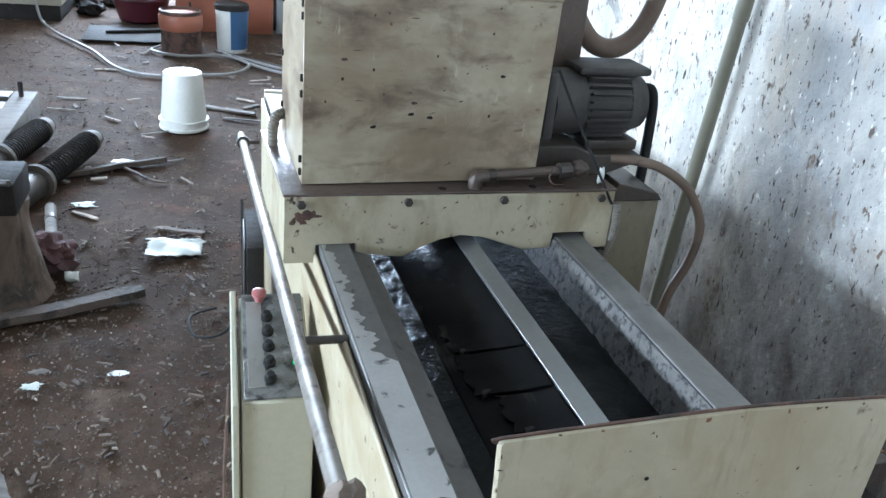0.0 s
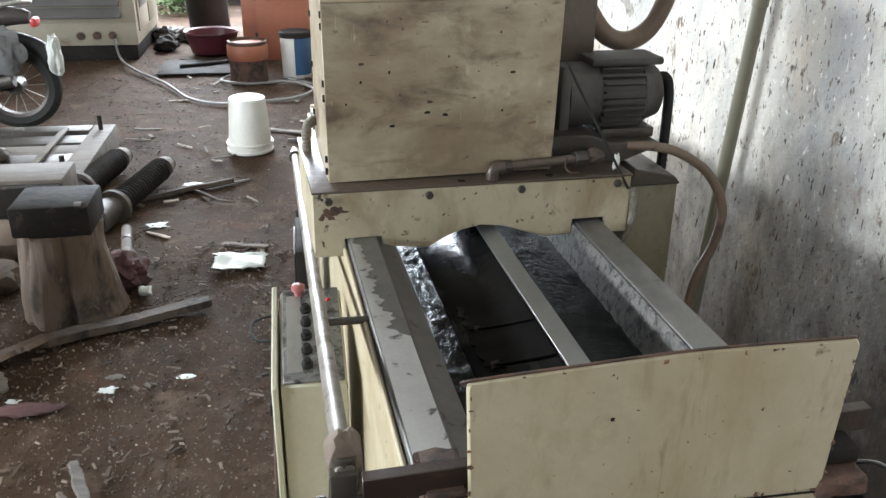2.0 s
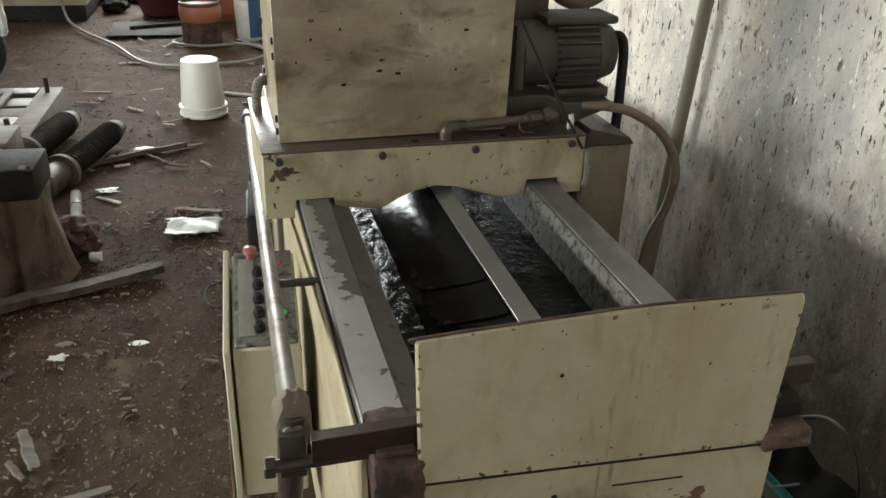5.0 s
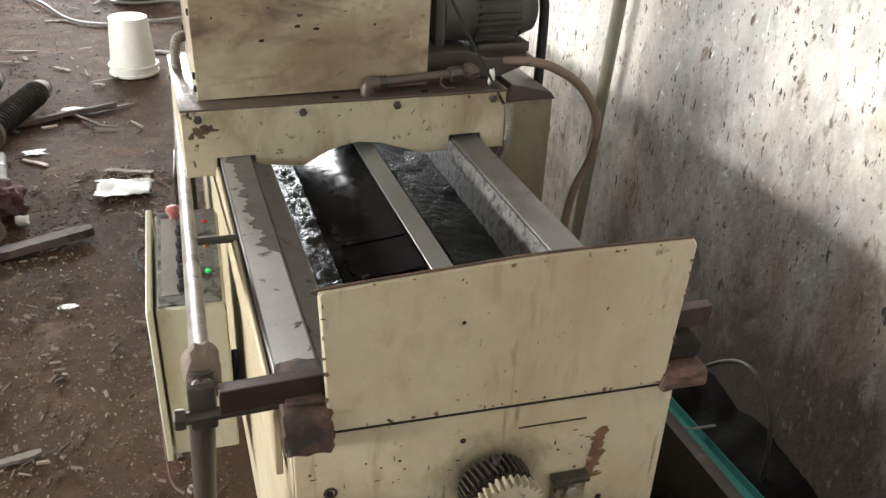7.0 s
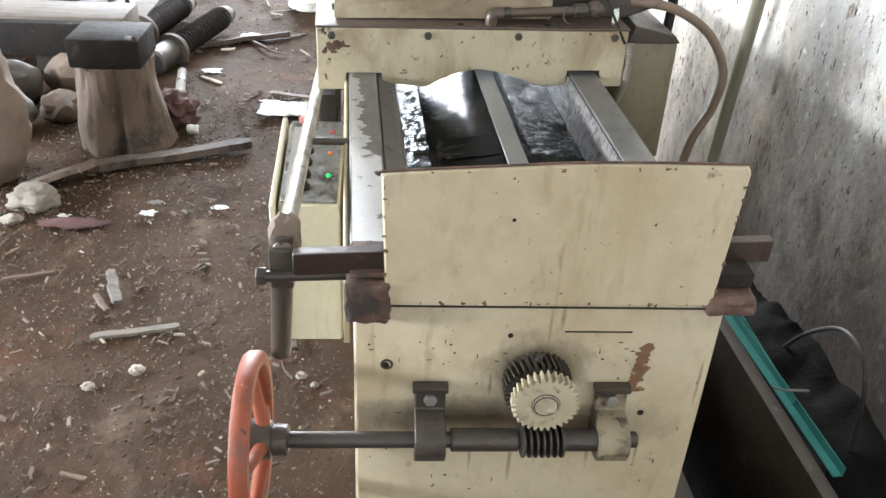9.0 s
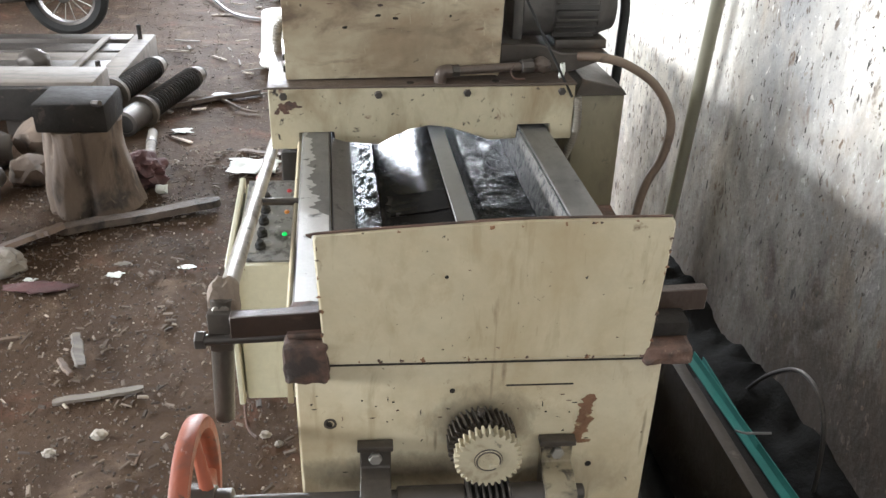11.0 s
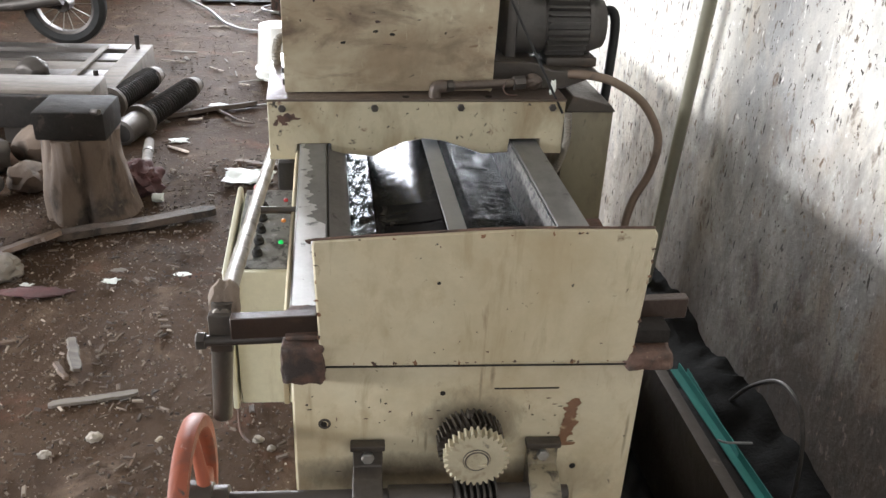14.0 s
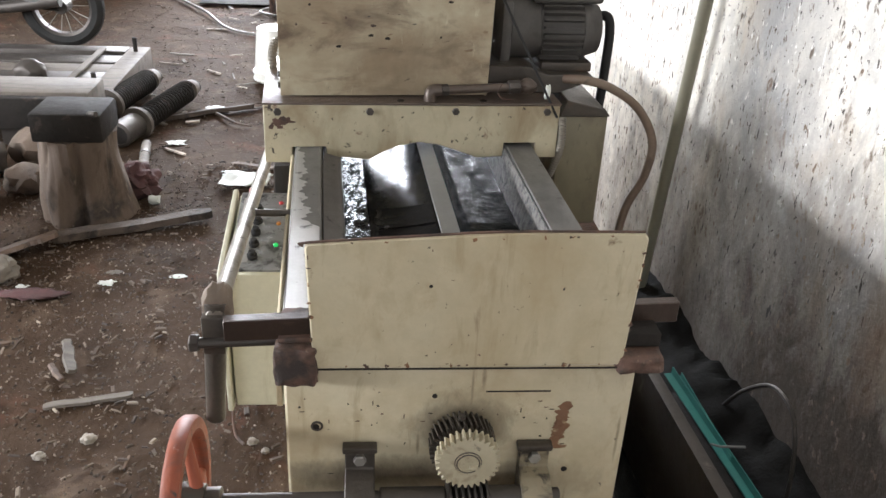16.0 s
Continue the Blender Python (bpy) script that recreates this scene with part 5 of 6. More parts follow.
def springs():
    def one(p, q, r, label):
        p, q = Vector(p), Vector(q)
        d = (q - p).normalized()
        n = (q - p).length
        t = thing("spring_shaft", (p.x, p.y, 0), label, "spring shaft", "shafts on the floor")
        part("sleeve", lathe([(r * 0.78, 0.06), (r * 0.8, -0.005), (r * 1.08, 0), (r * 1.08, 0.17), (r * 0.8, 0.175)], p, d, 28), M_grime, t, "grimy steel sleeve with an open end")
        part("bore", lathe([(r * 0.79, 0.002), (r * 0.76, 0.004), (0.0, 0.05)], p, d, 24), M_iron, t, "dark hollow end")
        part("collar", lathe([(r * 0.8, 0.18), (r * 1.42, 0.183), (r * 1.42, 0.21), (r * 0.8, 0.214)], p, d, 28), M_pale, t, "pale worn collar")
        part("spring", coil(p + d * 0.22, p + d * (n - 0.13), r * 0.9, 19, r * 0.17), M_iron, t, "black coil spring")
        part("shaft", rod(p + d * 0.1, p + d * (n - 0.02), r * 0.72), M_iron, t)
        part("end_cap", lathe([(r * 0.6, n - 0.12), (r * 1.0, n - 0.115), (r * 0.8, n - 0.05), (r * 0.5, n)], p, d, 24), M_pale, t, "pale cast end cap")
    one((-1.40, 3.17, 0.075), (-1.165, 4.05, 0.085), 0.062, "long steel shaft with coil spring lying on the floor")
    one((-1.62, 3.45, 0.08), (-1.44, 4.25, 0.085), 0.066, "steel shaft with coil spring beside the timber platform")
    t = thing("fork_tube", (-1.2, 2.85, 0), "pale thin steel tube lying on the floor", "tube")
    part("tube", rod((-1.262, 3.16, 0.035), (-1.165, 2.60, 0.035), 0.024), M_pale, t)
    part("band", rod((-1.24, 3.03, 0.035), (-1.234, 2.995, 0.035), 0.027), M_grime, t)
    single("rag", lump((-1.19, 2.60, 0.06), (0.11, 0.10, 0.085), 11, 4, 0.5, 0.3), M_rag, (-1.19, 2.60, 0), "crumpled dark red rag beside the stump", "rag")
    single("crumpled_paper", lump((-1.08, 2.49, 0.02), (0.03, 0.03, 0.018), 3, 2, 0.5), M_paper, (-1.08, 2.49, 0), "small crumpled white paper", "paper")


def board(name, p, q, w, h, mat, label, cat, tilt=0.0, seed=0, kind_group="", ragged=0.25):
    """A rough split plank between two points on the floor."""
    p, q = Vector(p), Vector(q)
    d = (q - p).normalized()
    s = d.cross(Vector((0, 0, 1))).normalized()
    u = s.cross(d)
    s, u = s * math.cos(tilt) + u * math.sin(tilt), u * math.cos(tilt) - s * math.sin(tilt)
    n = 22
    bm = bmesh.new()
    rings = []
    for i in range(n + 1):
        f = i / n
        ww = w * (1 - ragged * abs(noise.noise(Vector((f * 4, seed, 1)))) - 0.3 * abs(noise.noise(Vector((f * 13, seed, 2))))) * (0.55 if i in (0, n) else 1)
        o = s * (w * 0.25 * noise.noise(Vector((f * 2.5, seed, 7)))) + u * 0.25 * h * noise.noise(Vector((f * 3, seed, 4)))
        rings.append([bm.verts.new(p.lerp(q, f) + o + s * a * ww / 2 + u * b * h) for a, b in ((-1, 0.1), (-0.8, 1), (0.8, 1), (1, 0.15), (0.8, 0), (-0.8, 0))])
    for a, b in zip(rings, rings[1:]):
        for k in range(6):
            bm.faces.new((a[k], a[(k + 1) % 6], b[(k + 1) % 6], b[k]))
    for r in (rings[0], rings[-1]):
        bm.faces.new(r)
    return single(name, bm, mat, p, label, cat, kind_group, smooth=False)


def timber():
    board("plank", (-1.40, 2.10, 0.0), (-0.80, 2.34, 0.01), 0.10, 0.03, M_bark, "rough split brown plank lying on the earth", "plank", 0.1, 3)
    board("branch", (-1.30, 3.62, 0.0), (-0.80, 3.86, 0.01), 0.07, 0.025, M_bark, "crooked dark bark strip on the floor", "bark", 0.2, 9, ragged=0.6)
    single("stick", tube([(-1.0, 3.74, 0.012), (-0.93, 3.64, 0.02), (-0.86, 3.55, 0.02), (-0.78, 3.53, 0.012)], lambda f: 0.010 - 0.004 * f, 5, 7), M_stump, (-1, 3.7, 0), "thin dark curved stick on the floor", "stick")
    board("wood_shard", (-1.08, 1.0, 0.0), (-0.83, 1.055, 0.004), 0.035, 0.010, M_pale, "pale splintered wood shard on the floor", "wood shard", 0.0, 5)
    board("wood_shard", (-1.12, 1.36, 0.0), (-1.04, 1.15, 0.02), 0.04, 0.012, M_pale, "pale splintered wood shard on the floor", "wood shard", 0.2, 6)
    board("wood_shard", (-1.13, 1.22, 0.0), (-1.065, 1.12, 0.012), 0.025, 0.01, M_wood, "brown splintered wood shard on the floor", "wood shard", 0.4, 7)
    board("wood_shard", (-1.30, 1.35, 0.0), (-1.45, 1.30, 0.004), 0.02, 0.008, M_wood, "brown splintered wood shard on the floor", "wood shard", 0.0, 8)
    board("wood_shard", (-0.62, 4.95, 0.0), (-0.30, 4.78, 0.004), 0.06, 0.012, M_pale, "pale splintered wood shard on the floor", "wood shard", 0.0, 12)
    board("wood_shard", (-0.5, 4.7, 0.0), (-0.2, 4.62, 0.004), 0.025, 0.008, M_pale, "pale splintered wood shard on the floor", "wood shard", 0.0, 14)
    board("bark_piece", (-1.62, 1.92, 0.0), (-1.36, 2.06, 0.05), 0.14, 0.02, M_wood, "curled brown bark piece beside the stump", "bark", 0.3, 15, ragged=0.5)
    # splinters strewn over the far floor
    rw = random.Random(41)
    for k in range(46):
        x, y = rw.uniform(-1.5, 0.15), rw.uniform(3.0, 6.6)
        if math.hypot(x + 0.728, y - 4.5) < 0.22 or x > -0.5 and y < 3.4:
            continue
        a, n = rw.uniform(0, math.pi), rw.uniform(0.05, 0.2)
        board("wood_splinter", (x, y, 0.004), (x + n * math.cos(a), y + 0.7 * n * math.sin(a), 0.008), rw.uniform(0.012, 0.04), 0.007, M_splinter if k % 3 else M_pale, "pale flat wood splinter lying on the earth floor", "wood splinter", rw.uniform(-0.1, 0.1), 50 + k, "splinters on the floor")
    for k in range(30):
        x, y = rw.uniform(-1.6, -0.5), rw.uniform(0.2, 3.0)
        if math.hypot(x + 1.345, y - 2.4) < 0.3:
            continue
        a, n = rw.uniform(0, math.pi), rw.uniform(0.025, 0.075)
        board("wood_splinter", (x, y, 0.003), (x + n * math.cos(a), y + n * math.sin(a), 0.006), rw.uniform(0.006, 0.016), 0.005, M_wood, "thin brown wood splinter lying on the earth floor", "wood splinter", 0.0, 110 + k, "splinters on the floor")
    # stones
    for k, (x, y, s, mat) in enumerate(((-1.52, 1.80, (0.085, 0.07, 0.055), M_stone), (-1.56, 1.68, (0.035, 0.03, 0.02), M_stone), (-0.905, 0.85, (0.022, 0.018, 0.013), M_stone), (-1.02, 0.78, (0.018, 0.014, 0.01), M_stone),
                                        (-1.18, 2.75, (0.03, 0.026, 0.024), M_rubble), (-0.44, 0.83, (0.016, 0.012, 0.01), M_stone), (-0.40, 0.79, (0.012, 0.01, 0.008), M_stone))):
        single("stone", lump((x, y, s[2] * 0.55), s, k + 20, 4, 0.35, 0.4), mat, (x, y, 0), "rough broken stone on the earth floor", "stone", "stones on the floor")
    # rags and papers
    bm = bmesh.new()
    n = 16
    g = [[bm.verts.new((-0.815 + 0.225 * (i / n) + 0.03 * noise.noise(Vector((j * 0.4, 0, 1))), 2.66 + 0.19 * (j / n) * (1 - 0.45 * abs(i / n - 0.4)) + 0.02 * noise.noise(Vector((i * 0.5, 3, 1))),
                        0.012 + 0.03 * abs((0.9 * i / n + 1.1 * j / n) % 1 - 0.5) + 0.016 * abs((1.2 * i / n - 0.5 * j / n + 0.3) % 1 - 0.5) + 0.002 * noise.noise(Vector((i * 0.6, j * 0.6, 2))))) for i in range(n + 1)] for j in range(n + 1)]
    for a, b in zip(g, g[1:]):
        for i in range(n):
            bm.faces.new((a[i], a[i + 1], b[i + 1], b[i]))
    ob = single("paper_sheet", bm, M_paper, (-0.7, 2.74, 0), "crumpled white paper sheet on the earth floor", "paper")
    so = ob.modifiers.new("thickness", "SOLIDIFY")
    so.thickness = 0.003
    board("wood_shard", (-0.80, 2.98, 0.0), (-0.58, 2.9, 0.01), 0.04, 0.01, M_wood, "brown splintered wood shard on the floor", "wood shard", 0.0, 21)
    for x, y, s, k in ((-1.09, 1.75, 0.028, 1), (-1.085, 1.83, 0.024, 2), (-0.842, 1.80, 0.026, 3), (-1.02, 3.85, 0.05, 4), (-1.14, 3.25, 0.045, 5), (-1.39, 1.72, 0.02, 6)):
        single("paper_scrap", lump((x, y, 0.008), (s, s * 0.6, 0.004), k + 40, 3, 1.1), M_paper if k != 2 else M_pale, (x, y, 0), "small pale paper scrap trodden into the floor", "paper scrap", "scraps on the floor")
    single("red_rag", lump((-1.33, 1.66, 0.012), (0.11, 0.035, 0.012), 31, 3, 0.5), M_rag, (-1.33, 1.66, 0), "dark red rag strip trodden into the floor", "rag")


def chips():
    """Small chips and grit all over the floor, as one mesh of stuff."""
    rs = random.Random(7)
    verts, faces = [], []
    for k in range(12000):
        y = rs.uniform(-0.3, 7.5) if k % 3 else rs.uniform(0.3, 3.0)
        x = rs.uniform(-3.2, 0.5) if k % 3 else rs.uniform(-1.7, -0.3)
        if -0.34 < x < 0.75 and y < 2.9 or y > 3.4 and x < -1.62 and y < 4.8:
            continue
        big = rs.random() ** (7 if y > 2.6 else 12)
        L, W, Hh = 0.005 + 0.005 * rs.random() + 0.034 * big, 0.004 + 0.004 * rs.random() + 0.016 * big * rs.random(), 0.002 + 0.005 * rs.random()
        a = rs.uniform(0, math.pi)
        u, v = Vector((math.cos(a), math.sin(a), rs.uniform(-0.12, 0.12))), Vector((-math.sin(a), math.cos(a), rs.uniform(-0.2, 0.2)))
        c = Vector((x, y, 0.006 + 0.012 * noise.noise(Vector((x, y, 0)) * 1.1)))
        i = len(verts)
        for du, dv, dz in ((-1, -0.5, 0), (1, -1, 0), (1, 0.6, 0), (-1, 1, 0), (-0.8, -0.3, 1), (0.9, -0.7, 1), (0.7, 0.4, 1), (-0.9, 0.6, 1)):
            verts.append(c + u * du * L / 2 + v * dv * W / 2 + Vector((0, 0, dz * Hh)))
        for f in ((4, 5, 6, 7), (0, 1, 5, 4), (1, 2, 6, 5), (2, 3, 7, 6), (3, 0, 4, 7)):
            faces.append([i + q for q in f])
    me = bpy.data.meshes.new("mesh")
    me.from_pydata(verts, [], faces)
    ob = new("wood_chips", me)
    me.materials.append(M_chips_island)
    tagged(ob, "scattered wood chips and grit on the earth floor", "wood chips", "", "stuff")


def island_material():
    m = bpy.data.materials.new("chip_mix")
    m.use_nodes = True
    nt = m.node_tree
    g = nt.nodes.new("ShaderNodeNewGeometry")
    c = ramp(nt, g.outputs["Random Per Island"], [(0.0, (0.038, 0.026, 0.019)), (0.45, (0.075, 0.052, 0.036)), (0.85, (0.115, 0.085, 0.06)), (0.965, (0.19, 0.15, 0.115)), (1.0, (0.34, 0.29, 0.23))])
    nt.links.new(c, nt.nodes["Principled BSDF"].inputs["Base Color"])
    nt.nodes["Principled BSDF"].inputs["Roughness"].default_value = 0.8
    return m


M_chips_island = island_material()


def platform():
    t = thing("timber_platform", (-2.3, 4.1, 0), "low worn timber and steel platform frame with upright studs", "platform")
    xr, y0, y1, h = -1.56, 3.62, 4.66, 0.155
    part("edge_beam", box(xr - 0.13, xr, y0, y1, 0.0, h, 0.008), M_pale, t, "pale worn edge beam")
    part("edge_beam", box(-3.4, xr - 0.135, y1 - 0.13, y1, 0.0, h, 0.008), M_grime, t)
    part("edge_beam", box(-3.4, xr - 0.135, y0, y0 + 0.13, 0.0, h, 0.008), M_grime, t)
    for k in range(4):
        part("deck_board", box(-3.4, xr - 0.14, y0 + 0.14 + 0.19 * k, y0 + 0.31 + 0.19 * k, 0.09, 0.13 + 0.006 * (k % 2), 0.006), M_grime if k % 2 else M_pale, t)
    for x, y in ((xr - 0.07, y1 - 0.12), (xr - 0.1, y0 + 0.1), (-2.6, y1 - 0.1)):
        part("stud", rod((x, y, h - 0.02), (x, y, h + 0.09), 0.014), M_iron, t, "upright threaded stud")
    part("loose_strip", box(xr - 0.3, xr - 0.26, y0 + 0.2, y1 - 0.1, h + 0.001, h + 0.015, 0.002), M_pale, t)
    single("rusty_drum_part", lump((-2.05, 3.86, 0.2), (0.09, 0.07, 0.07), 9, 3, 0.25, 0.3), M_grime, (-2.05, 3.86, 0.13), "dusty round casting on the platform", "casting")
    b = thing("timber_beam", (-1.75, 3.3, 0), "thick pale timber beam with a worn top on blocks", "beam")
    part("beam", box(-2.9, -1.52, 3.16, 3.44, 0.16, 0.30, 0.012), M_pale, b)
    part("beam_face", box(-2.9, -1.525, 3.10, 3.158, 0.12, 0.285, 0.01), M_iron, b, "dark oily beam face")
    part("support", box(-2.0, -1.75, 3.2, 3.42, 0.0, 0.158, 0.01), M_grime, b)
    for x, y, s, k in ((-1.72, 2.95, (0.13, 0.1, 0.11), 3), (-1.98, 2.8, (0.16, 0.12, 0.12), 4), (-1.68, 2.62, (0.09, 0.08, 0.07), 5), (-1.9, 2.45, (0.15, 0.12, 0.13), 6)):
        single("scrap_block", lump((x, y, s[2] * 0.7), s, k + 50, 3, 0.3, 0.35), M_stump if k % 2 else M_grime, (x, y, 0), "oily scrap block heaped behind the stump", "scrap", "scrap behind the stump")
    single("jute_sack", lump((-1.80, 2.00, 0.30), (0.24, 0.16, 0.36), 61, 4, 0.22, 0.15), M_sack, (-1.86, 2.02, 0), "brown jute sack standing on the floor", "sack")
    single("dark_jacket", lump((-1.84, 1.95, 0.60), (0.19, 0.17, 0.20), 66, 4, 0.4), M_black, (-1.92, 1.97, 0.5), "dark cloth draped over the jute sack", "cloth")


def motorcycle():
    m = thing("motorcycle", (-2.45, 5.2, 0), "parked dark motorcycle with a grey sack over its seat", "motorcycle")
    c = Vector((-2.28, 5.22, 0.29))
    wheel = part("wheel", lathe([(0.21, -0.045), (0.25, -0.052), (0.283, -0.03), (0.29, 0), (0.283, 0.03), (0.25, 0.052), (0.21, 0.045), (0.205, 0), (0.21, -0.045)], c, (0, 1, 0), 40), M_black, m, "black rubber tyre")
    part("rim", lathe([(0.19, -0.03), (0.212, -0.04), (0.212, 0.04), (0.19, 0.03), (0.187, 0), (0.19, -0.03)], c, (0, 1, 0), 40), M_grime, wheel, "dull steel rim")
    part("hub", rod(c - Vector((0, 0.07, 0)), c + Vector((0, 0.07, 0)), 0.05), M_grime, wheel)
    for k in range(14):
        a = 2 * math.pi * k / 14
        part("spoke", rod(c, c + Vector((0.2 * math.cos(a), 0.02 * (-1) ** k, 0.2 * math.sin(a))), 0.003, seg=5), M_steel, wheel)
    part("swing_arm", rod(c + Vector((0, -0.09, 0)), (-2.85, 5.13, 0.34), 0.022), M_iron, m)
    part("exhaust", tube([(-2.95, 5.1, 0.28), (-2.6, 5.08, 0.3), (-2.25, 5.08, 0.36)], lambda f: 0.03 + 0.02 * f, 6, 14), M_grime, m)
    part("shock", coil((-2.36, 5.12, 0.34), (-2.46, 5.12, 0.60), 0.03, 9, 0.007), M_steel, m)
    part("engine", lump((-3.0, 5.2, 0.36), (0.22, 0.15, 0.18), 12, 3, 0.25), M_iron, m)
    part("seat", lump((-2.75, 5.2, 0.76), (0.42, 0.13, 0.075), 14, 3, 0.15), M_black, m, "black seat")
    part("tail", tube([(-2.5, 5.2, 0.72), (-2.25, 5.2, 0.75), (-2.12, 5.2, 0.74)], lambda f: 0.09 - 0.05 * f, 6, 14), M_grime, m, "grey tail fairing")
    part("grab_rail", tube([(-2.45, 5.1, 0.8), (-2.2, 5.1, 0.84), (-2.1, 5.2, 0.84), (-2.2, 5.3, 0.84)], 0.013, 6, 10), M_steel, m)
    part("tail_lamp", box(-2.11, -2.07, 5.15, 5.25, 0.68, 0.74, 0.012), M_redplastic, m, "red tail lamp")
    part("mudguard", tube([(-2.3, 5.2, 0.62), (-2.1, 5.2, 0.55), (-1.99, 5.2, 0.42)], 0.05, 6, 10), M_black, m)
    part("tank", lump((-3.3, 5.2, 0.8), (0.3, 0.15, 0.15), 17, 3, 0.15), M_maroon, m)
    w2 = part("wheel", lathe([(0.21, -0.045), (0.25, -0.052), (0.283, -0.03), (0.29, 0), (0.283, 0.03), (0.25, 0.052), (0.21, 0.045), (0.205, 0), (0.21, -0.045)], c - Vector((1.28, 0, 0)), (0, 1, 0), 40), M_black, m, "black rubber tyre")
    single("cloth_sack", lump((-2.38, 5.08, 0.52), (0.20, 0.06, 0.19), 71, 4, 0.4), M_grey_cloth, (-2.38, 5.08, 0.34), "grey cloth sack hung on the motorcycle", "sack")
    single("white_bag", lump((-1.98, 5.12, 0.50), (0.05, 0.05, 0.13), 73, 3, 0.4), M_paper, (-1.98, 5.12, 0.38), "white plastic bag hung on the motorcycle's tail", "plastic bag")
    single("seat_cover", lump((-2.8, 5.12, 0.82), (0.34, 0.17, 0.09), 75, 4, 0.35), M_black, (-2.8, 5.12, 0.75), "dark jacket thrown over the motorcycle's seat", "jacket")


M_grey_cloth = material("grey_cloth", (0.16, 0.16, 0.155), (0.1, 0.1, 0.1), (), rough=0.9, scale=12, bump=0.3)


# ---- far end of the hall ----
def louvres(parent, x0, x1, y, z0, z1, n, mat, name="louvre", tilt=0.6):
    h = (z1 - z0) / n
    for k in range(n):
        z = z0 + h * k
        part(name, prism([(y, z), (y - h * 0.35, z + h * 0.05), (y - h * 0.35, z + h * 0.18), (y, z + h * 0.92)], "x", x0, x1, 0.002), mat, parent, smooth=False)


def generator():
    g = thing("generator_set", (-2.6, 8.1, 0), "large louvred grey and cream generator housing on a dark skid", "generator")
    x0, x1, y0, y1, h = -3.5, -1.86, 7.5, 8.8, 1.18
    part("body", box(x0, x1, y0, y1, 0.14, h, 0.01), M_gencream, g, "faded cream sheet housing")
    part("skid", box(x0, x1 - 0.02, y0 + 0.02, y1 - 0.02, 0.0, 0.138, 0.01), M_iron, g, "dark steel skid")
    louvres(g, x0 + 0.1, x1 - 0.13, y0 - 0.002, 0.38, 1.02, 6, M_genset)
    part("top_rail", box(x0, x1 + 0.01, y0 - 0.015, y0 - 0.002, 1.05, h, 0.003), M_gencream, g)
    part("lower_panel", box(x0, x1, y0 - 0.015, y0 - 0.002, 0.14, 0.34, 0.003), M_gencream, g)
    for k in range(3):
        x = x1 - 0.22 - 0.14 * k
        part("socket", lathe([(0.035, 0), (0.035, 0.02), (0.022, 0.022), (0.0, 0.012)], (x, y0 - 0.015, 0.23), (0, -1, 0), 20), M_rust, g, "round cable socket")
    for k in range(2):
        part("side_door", box(x1 + 0.001, x1 + 0.014, y0 + 0.08 + 0.6 * k, y0 + 0.62 + 0.6 * k, 0.25, h - 0.08, 0.004), M_gencream, g)
        part("side_window", box(x1 + 0.0145, x1 + 0.02, y0 + 0.16 + 0.6 * k, y0 + 0.54 + 0.6 * k, 0.45, h - 0.18, 0.004), M_genset, g)
    part("roof", box(x0, x1 + 0.03, y0 - 0.03, y1, h + 0.001, h + 0.06, 0.008), M_gencream, g)
    part("roof_box", box(x0 + 0.2, x1 - 0.3, y0 + 0.1, y1, h + 0.061, h + 0.2, 0.01), M_genset, g)
    single("generator_cable", tube([(-2.06, 7.44, 0.2), (-2.0, 7.3, 0.05), (-1.8, 6.9, 0.02), (-1.5, 6.4, 0.02), (-1.25, 5.85, 0.02), (-1.0, 5.65, 0.02), (-0.7, 5.7, 0.02), (-0.42, 5.8, 0.02), (-0.3, 6.1, 0.02), (-0.5, 6.35, 0.02), (-0.8, 6.3, 0.02), (-1.05, 6.45, 0.02), (-0.95, 6.7, 0.02)], 0.0115, 8, 8), M_cable, (-1.5, 6.4, 0), "pale thick cable snaking over the floor", "cable")
    for k in range(4):
        o = 0.06 * k
        single("floor_cable", tube([(-0.55 + o, 6.5 - o, 0.02), (-0.3, 6.3 - o, 0.02), (0.0, 6.0 - o, 0.03), (0.2, 6.2 + o, 0.03), (0.05 + o, 6.7, 0.06 + 0.1 * k), (0.2 + o, 6.95, 0.3)], 0.011, 8, 7), M_cable if k % 2 else M_grime, (-0.2, 6.3, 0), "grey cable trailing from the cabinets", "cable", "cables on the floor")


